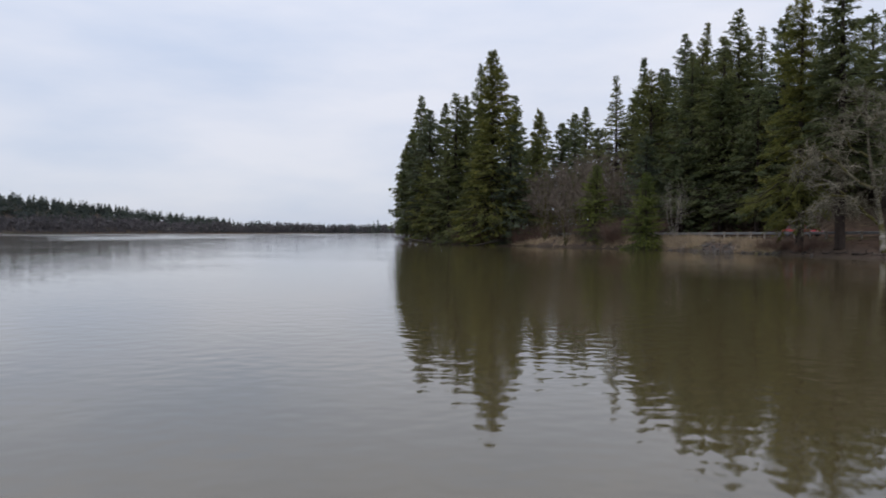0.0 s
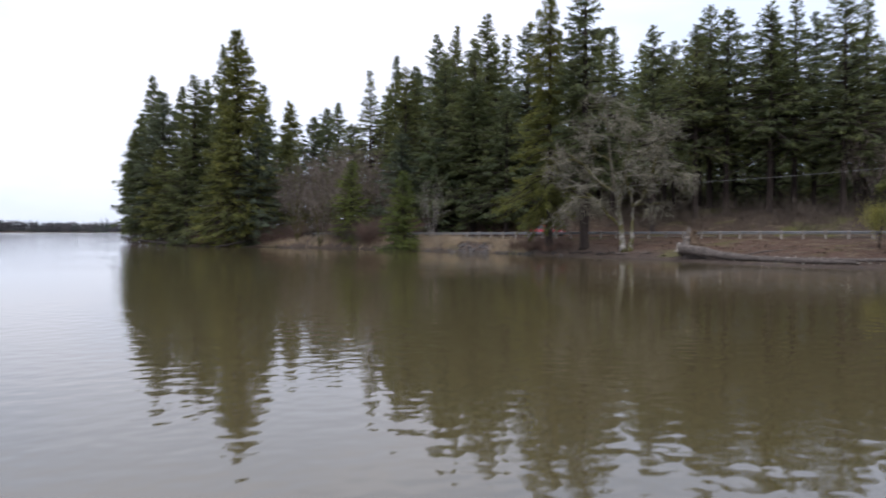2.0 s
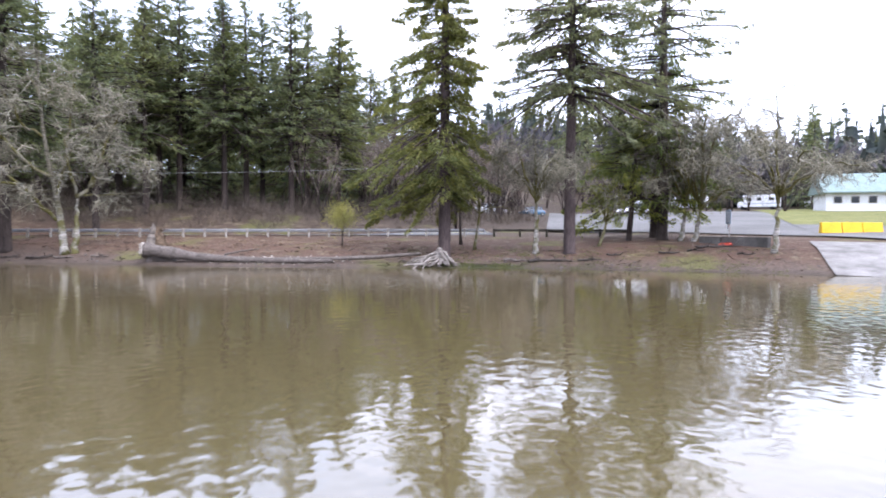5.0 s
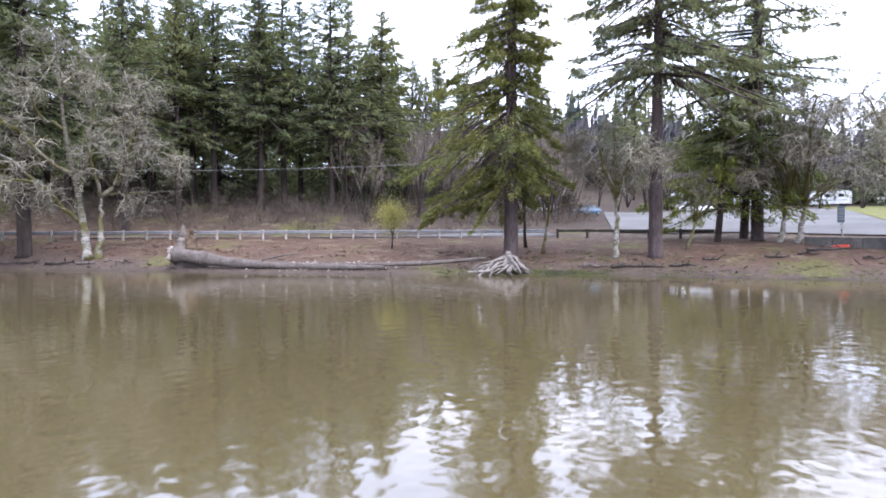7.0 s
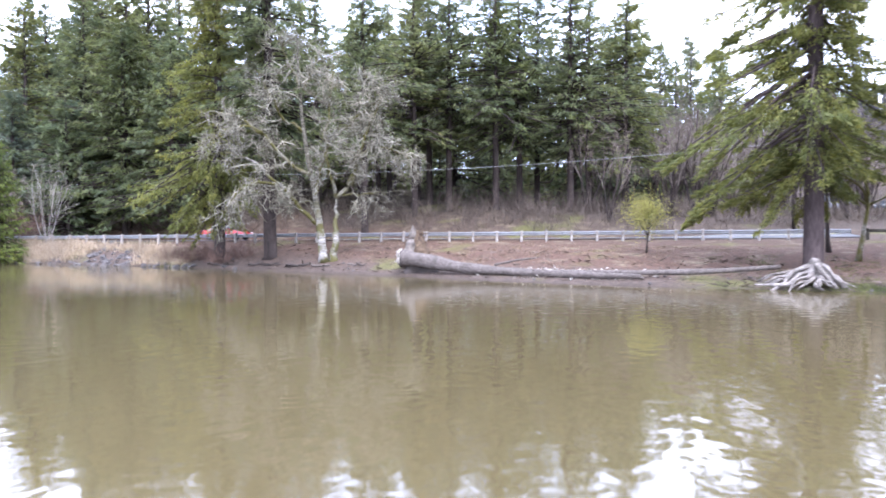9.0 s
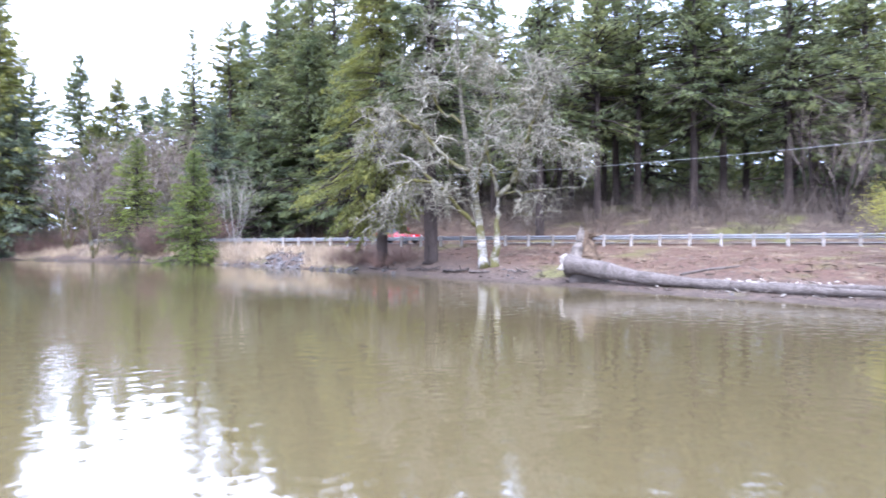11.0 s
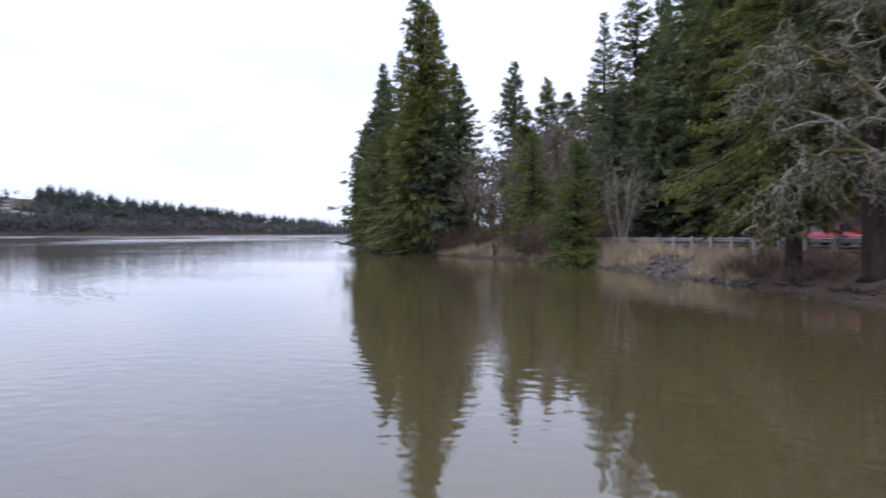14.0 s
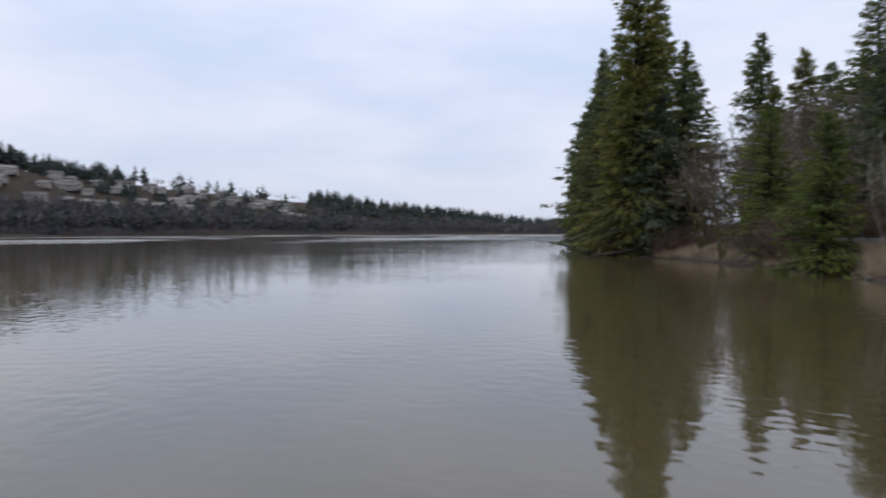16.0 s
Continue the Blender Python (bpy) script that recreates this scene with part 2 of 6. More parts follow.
def paint(name, colour, rough=0.25):
    m, n, l, b = material(name, rough, 0.0, 0.5)
    b.inputs["Base Color"].default_value = (*colour, 1)
    b.inputs["Coat Weight"].default_value = 0.6
    return m


MAT_CAR_RED = paint("red_car_paint", (0.42, 0.012, 0.018))
MAT_CAR_BLUE = paint("blue_car_paint", (0.03, 0.08, 0.13))
MAT_CAR_WHITE = paint("white_car_paint", (0.72, 0.73, 0.74))
MAT_CAR_SILVER = paint("silver_car_paint", (0.42, 0.43, 0.44))
MAT_LAMP = paint("lamp_glass", (0.7, 0.68, 0.62), 0.1)


def glass_material():
    m, n, l, b = material("dark_window_glass", 0.06, 0.0, 0.6)
    b.inputs["Base Color"].default_value = (0.02, 0.025, 0.03, 1)
    return m


MAT_GLASS = glass_material()


def birch_bark():
    """White bark with dark bands and moss on one side."""
    m, n, l, b = material("white_mossy_bark", 0.9, 0, 0.15)
    v = coords(n, "Object", (1, 1, 1), l)
    band = noise_node(n, l, coords(n, "Object", (1.5, 1.5, 6), l), 1.6, 5, 0.65)
    moss = noise_node(n, l, v, 0.9, 4)
    fine = noise_node(n, l, v, 14, 4)
    white = ramp(n, l, band, [(0.36, (0.11, 0.1, 0.08)), (0.58, (0.37, 0.35, 0.315))])
    c = mix(n, l, ramp(n, l, moss, [(0.44, (0, 0, 0)), (0.56, (1, 1, 1))]), white, (0.10, 0.092, 0.035))
    sep = n.new("ShaderNodeSeparateXYZ")
    l.new(v, sep.inputs[0])
    high = n.new("ShaderNodeMapRange")
    high.inputs[1].default_value, high.inputs[2].default_value = 2.6, 5.0
    l.new(sep.outputs[2], high.inputs[0])
    upper = ramp(n, l, band, [(0.40, (0.042, 0.037, 0.024)), (0.60, (0.15, 0.138, 0.105))])
    c = mix(n, l, high.outputs[0], c, upper)
    l.new(c, b.inputs["Base Color"])
    bump(n, l, b, fine, 0.6, 0.03)
    return m


MAT_WHITE_BARK = birch_bark()


def limb_bark():
    """Limbs of old maples: grey lichen with green-brown moss."""
    m, n, l, b = material("mossy_limb_bark", 0.95, 0, 0.1)
    v = coords(n, "Object", (1, 1, 1), l)
    moss = noise_node(n, l, v, 0.8, 4)
    fine = noise_node(n, l, v, 9, 4)
    grey = ramp(n, l, fine, [(0.35, (0.09, 0.08, 0.065)), (0.65, (0.27, 0.255, 0.215))])
    c = mix(n, l, ramp(n, l, moss, [(0.34, (0, 0, 0)), (0.5, (1, 1, 1))]), grey, (0.085, 0.078, 0.026))
    l.new(c, b.inputs["Base Color"])
    bump(n, l, b, fine, 0.7, 0.04)
    return m


MAT_LIMB = limb_bark()


def ground_material():
    """Shore mud, leaf litter, dry grass and moss, by the distance from the water and by patches."""
    m, n, l, b = material("shore_ground", 0.95, 0, 0.15)
    at = n.new("ShaderNodeAttribute")
    at.attribute_name = "inland"
    v = world_coords(n, l)
    big = noise_node(n, l, v, 0.16, 5)
    mid = noise_node(n, l, v, 0.7, 5, 0.65)
    fine = noise_node(n, l, v, 5.0, 5, 0.7)
    grit = noise_node(n, l, v, 22.0, 3, 0.7)
    wob = n.new("ShaderNodeMath")
    wob.operation = "MULTIPLY_ADD"
    l.new(mid, wob.inputs[0])
    wob.inputs[1].default_value = 4.0
    l.new(at.outputs["Fac"], wob.inputs[2])
    s = n.new("ShaderNodeMath")
    s.operation = "DIVIDE"
    l.new(wob.outputs[0], s.inputs[0])
    s.inputs[1].default_value = 40.0
    zone = ramp(n, l, s.outputs[0], [(0.03, (0.036, 0.028, 0.022)), (0.07, (0.078, 0.060, 0.049)), (0.12, (0.092, 0.066, 0.051)), (0.18, (0.086, 0.052, 0.037)), (0.42, (0.080, 0.049, 0.034)), (0.60, (0.076, 0.055, 0.041)), (0.90, (0.050, 0.038, 0.029))])
    grass = ramp(n, l, mid, [(0.52, (0, 0, 0)), (0.68, (0.75, 0.75, 0.75))])
    near = ramp(n, l, s.outputs[0], [(0.12, (0, 0, 0)), (0.2, (1, 1, 1)), (0.75, (1, 1, 1)), (0.95, (0.12, 0.12, 0.12))])
    c = mix(n, l, mix(n, l, 1.0, grass, near, "MULTIPLY"), zone, (0.165, 0.138, 0.090))
    moss = ramp(n, l, big, [(0.58, (0, 0, 0)), (0.66, (0.6, 0.6, 0.6))])
    c = mix(n, l, moss, c, (0.10, 0.105, 0.03))
    f = ramp(n, l, fine, [(0.32, (0.4, 0.4, 0.4)), (0.68, (1.6, 1.55, 1.5))])
    c = mix(n, l, 1.0, c, f, "MULTIPLY")
    l.new(c, b.inputs["Base Color"])
    bump(n, l, b, mix(n, l, 0.4, fine, grit), 0.8, 0.08)
    return m


MAT_GROUND = ground_material()
MAT_LAWN = mottled("winter_lawn", (0.1, 0.105, 0.035), (0.17, 0.165, 0.06), 0.4, 0.95, 0, 12, 0.6, 0.03, 0.1, (1, 1, 1), 0, "World")


def water_material():
    """Silty lake water: a murky body under a smooth skin with faint ripples."""
    m, n, l, b = material("lake_water", 0.05, 0, 0.5)
    b.inputs["IOR"].default_value = 1.72
    v = world_coords(n, l)
    silt = noise_node(n, l, v, 0.03, 3)
    c = ramp(n, l, silt, [(0.3, (0.068, 0.0535, 0.0245)), (0.7, (0.082, 0.0650, 0.0310))])
    l.new(c, b.inputs["Base Color"])
    swell = noise_node(n, l, world_coords(n, l, (0.75, 1.0, 1)), 0.5, 0, 0.3)
    ripple = noise_node(n, l, world_coords(n, l, (0.85, 1.0, 1)), 2.5, 1, 0.45)
    calm = noise_node(n, l, world_coords(n, l, (0.5, 1.0, 1)), 0.06, 3)
    amp = ramp(n, l, calm, [(0.35, (0.32, 0.32, 0.32)), (0.65, (1, 1, 1))])
    h = mix(n, l, 0.82, swell, ripple)
    # wind-ruffled streaks out on the open lake
    sep = n.new("ShaderNodeSeparateXYZ")
    l.new(v, sep.inputs[0])
    out = n.new("ShaderNodeMapRange")
    out.inputs[1].default_value, out.inputs[2].default_value = -90.0, -220.0
    l.new(sep.outputs[0], out.inputs[0])
    wind = ramp(n, l, noise_node(n, l, v, 0.011, 2, 0.4), [(0.49, (0, 0, 0)), (0.54, (1, 1, 1))])
    ruffle = n.new("ShaderNodeMath")
    ruffle.operation = "MULTIPLY"
    l.new(wind, ruffle.inputs[0])
    l.new(out.outputs[0], ruffle.inputs[1])
    rough = n.new("ShaderNodeMapRange")
    rough.inputs[3].default_value, rough.inputs[4].default_value = 0.05, 0.3
    l.new(ruffle.outputs[0], rough.inputs[0])
    l.new(rough.outputs[0], b.inputs["Roughness"])
    h = mix(n, l, 1.0, h, amp, "MULTIPLY")
    bump(n, l, b, h, 1.0, 0.020)
    return m


MAT_WATER = water_material()


# ---- plan ----
SHORE = [(60, -60), (55, -20), (51.5, 3), (50.4, 12), (50.2, 18.6), (49, 25.4), (47.9, 29.5), (46.8, 33.2), (45.4, 36.4), (43.6, 39.6), (41.9, 43.4), (40.6, 47.6), (39.4, 51.2), (38.7, 55.0), (38.1, 58.6),
         (36.8, 62.4), (35.6, 66.2), (34.9, 70.5), (33.9, 74.8), (32.2, 79.4), (30.2, 84), (28.2, 89.4), (25.0, 95.8), (20.8, 102), (15.8, 110.3), (9, 118.4), (2.5, 123),
         (-5, 130.6), (-10, 139.2), (-15, 148.5), (-19, 156), (-20, 162), (-12, 172), (5, 186), (30, 215), (60, 270), (90, 340), (150, 480), (220, 700)]
FAR = [(-8, 1750), (5, 1780), (13, 1650), (25, 1300), (35, 1100), (45, 900), (55, 760), (65, 640), (75, 560), (90, 520), (110, 500), (135, 470), (160, 420), (180, 350), (200, 250), (220, 170)]
LAKE = SHORE + [(10 - d * math.sin(radians(a)), 25 + d * math.cos(radians(a))) for a, d in FAR]
RAIL = [(60, 300), (10, 205), (5, 165), (7, 137), (13, 119), (20.5, 107), (28.8, 94.7), (35, 85.5), (41.1, 76.7), (47.1, 67.7), (52.4, 60), (57.6, 53.6), (62.4, 47.2), (65.8, 40), (67, 32.5), (65.8, 25)]
RAIL_LONG = RAIL + [(68, 12), (75, -20), (90, -80)]


def signed(px, py, line, closed=False):
    """Distance to a line, positive on its right-hand side."""
    pts = np.array(line, float)
    a, b = (pts, np.roll(pts, -1, 0)) if closed else (pts[:-1], pts[1:])
    best, sign = np.full(px.shape, 1e18), np.ones(px.shape)
    for (ax, ay), (bx, by) in zip(a, b):
        dx, dy = bx - ax, by - ay
        t = np.clip(((px - ax) * dx + (py - ay) * dy) / (dx * dx + dy * dy), 0, 1)
        d = (px - ax - t * dx) ** 2 + (py - ay - t * dy) ** 2
        near = d < best
        best = np.where(near, d, best)
        sign = np.where(near, np.where(dx * (py - ay) - dy * (px - ax) < 0, 1.0, -1.0), sign)
    best = np.sqrt(best)
    if not closed:
        return best * sign
    inside = np.zeros(px.shape, bool)
    for (ax, ay), (bx, by) in zip(a, b):
        crosses = (ay > py) != (by > py)
        with np.errstate(divide="ignore", invalid="ignore"):
            inside ^= crosses & (px < (bx - ax) * (py - ay) / (by - ay if by != ay else 1e-9) + ax)
    return np.where(inside, -best, best)


def lumps(px, py, size, seed):
    """Smooth uneven ground from a few crossed waves."""
    r = np.random.RandomState(seed)
    out = np.zeros(px.shape)
    for k in range(7):
        a, f, p = r.uniform(0, math.pi), r.uniform(0.6, 2.2) / size, r.uniform(0, 6.3)
        out += np.sin((px * math.cos(a) + py * math.sin(a)) * f * 2 + p) / 7
    return out


def heights(px, py):
    px, py = np.asarray(px, float), np.asarray(py, float)
    d = signed(px, py, LAKE, True)
    q = signed(px, py, RAIL_LONG) * -1
    far_r = np.hypot(px - 10, py - 25)
    share = np.clip(d, 0, None) / np.maximum(np.clip(d, 0, None) - np.minimum(q, 0), 1e-6)
    crest = np.interp(py, [20, 36, 50, 61, 76, 92, 120], [2.0, 2.0, 1.96, 1.88, 1.82, 1.7, 1.6])
    bank = crest * np.interp(share, [0, 0.1, 0.28, 0.5, 1], [0, 0.13, 0.36, 0.66, 1])
    hill = np.interp(q, [0, 1, 9, 12, 18, 40, 80, 180, 400], [1.6, 1.75, 1.78, 2.8, 4.2, 9.2, 17, 28, 34])
    low = np.interp(q, [0, 1, 9, 12, 18, 40, 80, 180, 400], [1.6, 1.75, 1.78, 2.7, 3.5, 5.2, 9, 24, 34])
    east = np.clip((px - 66) / 16, 0, 1)
    hill = hill * (1 - east) + low * east
    lot = np.interp(q, [0, 5, 12, 45, 90, 200, 400], [1.6, 1.9, 2.7, 5.0, 7, 12, 20])
    k = np.clip((py - 44) / 14, 0, 1)
    k = k * k * (3 - 2 * k)
    land = np.where(q < 0, bank, lot * (1 - k) + hill * k + (crest - 1.6) * np.interp(q, [0, 30], [1, 0.4]))
    yaw = np.degrees(np.arctan2(-(px - 10), py - 25))
    ridge = np.interp(yaw, [-180, -20, 5, 13, 25, 30, 35, 40, 45, 54, 61, 66, 70, 80, 110, 180], [20, 4, 3, 6, 20, 33, 44, 54, 58, 66, 73, 82, 87, 84, 45, 20])
    far_land = ridge * np.interp(d, [0, 30, 60, 160, 400, 3000], [0.02, 0.10, 0.30, 1.0, 1.05, 1.6]) + 0.6
    w = np.clip((far_r - 330) / 120, 0, 1)
    land = land * (1 - w) + far_land * w
    rough = lumps(px, py, 9, 3) * 0.12 * np.clip(d / 6, 0, 1) * np.clip(np.abs(q + 0.0) / 6 - 0.2, 0, 1) * (1 - w) + lumps(px, py, 90, 5) * 4 * w
    return np.where(d > 0, land + rough, np.maximum(-1.6, d * 0.14))


def ground_z(x, y):
    return float(heights(np.array([x]), np.array([y]))[0])


# ---- mesh helpers ----
def mesh_np(name, verts, tris, mat, smooth=False):
    me = bpy.data.meshes.new(name)
    verts, tris = np.asarray(verts, np.float32), np.asarray(tris, np.int32)
    me.vertices.add(len(verts))
    me.vertices.foreach_set("co", verts.ravel())
    me.loops.add(tris.size)
    me.loops.foreach_set("vertex_index", tris.ravel())
    me.polygons.add(len(tris))
    me.polygons.foreach_set("loop_start", np.arange(len(tris), dtype=np.int32) * tris.shape[1])
    if smooth:
        me.polygons.foreach_set("use_smooth", np.ones(len(tris), bool))
    me.update(calc_edges=True)
    me.materials.append(mat)
    return me


def thing(name, label, category, group="", kind="", m=None):
    ob = new(name)
    if m is not None:
        ob.matrix_basis = m
    return tagged(ob, label, category, group, kind)


def part_mesh(name, me, parent, label="", m=None):
    ob = new(name, me)
    ob.parent = parent
    if m is not None:
        ob.matrix_basis = m
    return tagged(ob, label)


def part(name, bm, mat, parent, label="", m=None, smooth=False):
    me = bpy.data.meshes.new(name)
    bm.to_mesh(me)
    bm.free()
    if smooth:
        me.polygons.foreach_set("use_smooth", np.ones(len(me.polygons), bool))
    me.materials.append(mat)
    return part_mesh(name, me, parent, label, m)


def box(bm, size, centre=(0, 0, 0), bevel=0.0, turn=None):
    made = bmesh.ops.create_cube(bm, size=1.0)["verts"]
    m = Matrix.Translation(centre) @ (turn or Matrix()) @ Matrix.Diagonal((*size, 1))
    bmesh.ops.transform(bm, matrix=m, verts=made)
    if bevel:
        edges = list({e for v in made for e in v.link_edges})
        bmesh.ops.bevel(bm, geom=edges, offset=bevel, segments=2, affect="EDGES", profile=0.5)
    return bm


def tubes(paths, radii, sides):
    """Tapered tubes: paths (n, k, 3), radii (n, k). Returns verts and triangles."""
    paths, radii = np.asarray(paths, float), np.asarray(radii, float)
    n, k, _ = paths.shape
    tan = np.gradient(paths, axis=1)
    tan /= np.linalg.norm(tan, axis=2, keepdims=True) + 1e-9
    ref = np.where(np.abs(tan[..., 2:3]) > 0.9, np.array([1.0, 0, 0]), np.array([0, 0, 1.0]))
    u = np.cross(tan, ref)
    u /= np.linalg.norm(u, axis=2, keepdims=True) + 1e-9
    v = np.cross(tan, u)
    ang = np.arange(sides) * 2 * math.pi / sides
    ring = paths[:, :, None] + radii[:, :, None, None] * (np.cos(ang)[:, None] * u[:, :, None] + np.sin(ang)[:, None] * v[:, :, None])
    idx = np.arange(n * k * sides).reshape(n, k, sides)
    a, b = idx[:, :-1], idx[:, 1:]
    a2, b2 = np.roll(a, -1, 2), np.roll(b, -1, 2)
    tris = np.concatenate([np.stack([a, a2, b2], -1).reshape(-1, 3), np.stack([a, b2, b], -1).reshape(-1, 3)])
    caps = []
    for j in range(1, sides - 1):
        caps.append(np.stack([idx[:, -1, 0], idx[:, -1, j], idx[:, -1, j + 1]], -1))
        caps.append(np.stack([idx[:, 0, 0], idx[:, 0, j + 1], idx[:, 0, j]], -1))
    return ring.reshape(-1, 3), np.concatenate([tris, *caps])


def joined(*lots):
    vs, ts, n = [], [], 0
    for v, t in lots:
        vs.append(v)
        ts.append(t + n)
        n += len(v)
    return np.concatenate(vs), np.concatenate(ts)


def kites(base, way, length, width, side):
    """Leaf sprays: a folded kite from each base along its way."""
    way = way / (np.linalg.norm(way, axis=1, keepdims=True) + 1e-9)
    side = side - (side * way).sum(1, keepdims=True) * way
    side /= np.linalg.norm(side, axis=1, keepdims=True) + 1e-9
    up = np.cross(side, way)
    L, W = length[:, None], width[:, None]
    mid = base + way * L * 0.45
    v = np.stack([base, mid + side * W * 0.5 - up * W * 0.12, base + way * L, mid - side * W * 0.5 - up * W * 0.12], 1).reshape(-1, 3)
    i = np.arange(len(base))[:, None] * 4
    return v, np.concatenate([i + [0, 1, 2], i + [0, 2, 3]])


def darts(base, way, length, width, side):
    """Needle sprays: one slim triangle each."""
    way = way / (np.linalg.norm(way, axis=1, keepdims=True) + 1e-9)
    side = side - (side * way).sum(1, keepdims=True) * way
    side /= np.linalg.norm(side, axis=1, keepdims=True) + 1e-9
    w = side * (width * 0.5)[:, None]
    v = np.stack([base + w, base + way * length[:, None], base - w], 1).reshape(-1, 3)
    return v, np.arange(len(v)).reshape(-1, 3)


# ---- setting: ground and water ----
def axis(lo, hi, step, far_lo, far_hi):
    mid = list(np.arange(lo, hi + 0.01, step))
    s, x, up = step, hi, []
    while x < far_hi:
        s *= 1.13
        x += s
        up.append(x)
    s, x, down = step, lo, []
    while x > far_lo:
        s *= 1.13
        x -= s
        down.append(x)
    return np.array(down[::-1] + mid + up)


def build_ground():
    xs, ys = axis(-40, 122, 0.9, -3600, 3600), axis(-12, 182, 0.9, -3000, 3900)
    gx, gy = np.meshgrid(xs, ys)
    z = heights(gx.ravel(), gy.ravel())
    v = np.stack([gx.ravel(), gy.ravel(), z], 1)
    nx, ny = len(xs), len(ys)
    i = (np.arange(ny - 1)[:, None] * nx + np.arange(nx - 1)).ravel()
    f = np.stack([i, i + 1, i + nx + 1, i + nx], 1)
    me = mesh_np("ground", v, f, MAT_GROUND, True)
    at = me.attributes.new("inland", "FLOAT", "POINT")
    at.data.foreach_set("value", signed(v[:, 0], v[:, 1], LAKE, True).astype(np.float32))
    tagged(new("ground", me), "muddy shore and leaf-littered bank rising to wooded hills", "ground", "", "structure")


build_ground()
w_me = mesh_np("water", [(-3600, -3000, 0), (3600, -3000, 0), (3600, 3900, 0), (-3600, 3900, 0)], np.array([[0, 1, 2, 3]]), MAT_WATER)
tagged(new("water", w_me), "calm silty brown lake water with faint ripples", "water", "", "structure")


def offset_line(line, off):
    p = np.array(line, float)
    t = np.gradient(p, axis=0)
    t /= np.linalg.norm(t, axis=1, keepdims=True)
    return p + np.stack([-t[:, 1], t[:, 0]], 1) * off


def resample(line, step):
    p = np.array(line, float)
    seg = np.linalg.norm(np.diff(p, axis=0), axis=1)
    s = np.concatenate([[0], np.cumsum(seg)])
    at = np.arange(0, s[-1], step)
    return np.stack([np.interp(at, s, p[:, 0]), np.interp(at, s, p[:, 1])], 1)


def smooth_line(line, rounds=3):
    p = np.array(line, float)
    for _ in range(rounds):
        q = p[:-1] * 0.75 + p[1:] * 0.25
        r = p[:-1] * 0.25 + p[1:] * 0.75
        p = np.concatenate([p[:1], np.stack([q, r], 1).reshape(-1, 2), p[-1:]])
    return p


ROAD_LINE = smooth_line(RAIL[:-3] + [(65.5, 43.5), (68.5, 39.5)])


def strip(name, line, offs, mat, lift, label, category, step=2.0):
    rows = [offset_line(resample(line, step), o) for o in offs]
    pts = np.stack(rows, 1)
    n, k, _ = pts.shape
    z = heights(pts[..., 0].ravel(), pts[..., 1].ravel()).reshape(n, k)
    z = z + lift
    v = np.concatenate([pts, z[..., None]], 2).reshape(-1, 3)
    i = (np.arange(n - 1)[:, None] * k + np.arange(k - 1)).ravel()
    tagged(new(name, mesh_np(name, v, np.stack([i, i + 1, i + k + 1, i + k], 1), mat, True)), label, category, "", "structure")


strip("road", ROAD_LINE, list(np.linspace(1.0, 8.2, 7)), MAT_ASPHALT, 0.07, "grey two-lane asphalt road along the lake shore", "road")
strip("trim", ROAD_LINE, [4.45, 4.57], MAT_PAINT_LINE, 0.085, "faded yellow centre line painted on the road", "road marking")


def sheet(name, corners, mat, lift, label, category, cells=24):
    """A patch that lies on the ground between four corners."""
    c = np.array(corners, float)
    u, w = np.meshgrid(np.linspace(0, 1, cells + 1), np.linspace(0, 1, cells + 1))
    u, w = u.ravel()[:, None], w.ravel()[:, None]
    p = c[0] * (1 - u) * (1 - w) + c[1] * u * (1 - w) + c[2] * u * w + c[3] * (1 - u) * w
    z = heights(p[:, 0], p[:, 1]) + lift
    k = cells + 1
    i = (np.arange(cells)[:, None] * k + np.arange(cells)).ravel()
    me = mesh_np(name, np.concatenate([p, z[:, None]], 1), np.stack([i, i + 1, i + k + 1, i + k], 1), mat, True)
    tagged(new(name, me), label, category, "", "structure")


sheet("pavement", [(71, 11), (132, 15), (112, 48), (73.5, 37)], MAT_LOT, 0.12, "pale worn asphalt parking lot beside the trees", "parking lot")
sheet("lawn", [(82, -14), (150, -30), (152, 18), (84, 13)], MAT_LAWN, 0.16, "short winter grass lawn beyond the parking lot", "lawn")
sheet("boat_ramp", [(50, 4), (65, 4), (65, 12.6), (50, 12.0)], MAT_CONCRETE, 0.10, "pale concrete boat ramp sloping into the water", "boat ramp", 12)
sheet("apron", [(65.2, 2), (84, -1), (84, 13.4), (71, 11.2), (70.6, 14), (65.2, 12.8)], MAT_LOT, 0.15, "pale asphalt apron between the boat ramp and the lot", "pavement")


# ---- trees ----
def crown_shape(style, u):
    if style == "spire":
        return (1 - u) ** 0.85 * np.minimum(1, 0.55 + u * 3)
    if style == "full":
        return (1 - u) ** 0.7 * np.minimum(1, 0.7 + u * 3)
    if style == "column":
        return np.minimum(1, (1 - u) * 1.9) ** 0.8 * (0.75 + 0.25 * np.sin(u * 9))
    return np.minimum(1, (1 - u) * 2.2) ** 0.7 * (0.6 + 0.4 * np.sin(u * 5 + 0.6))


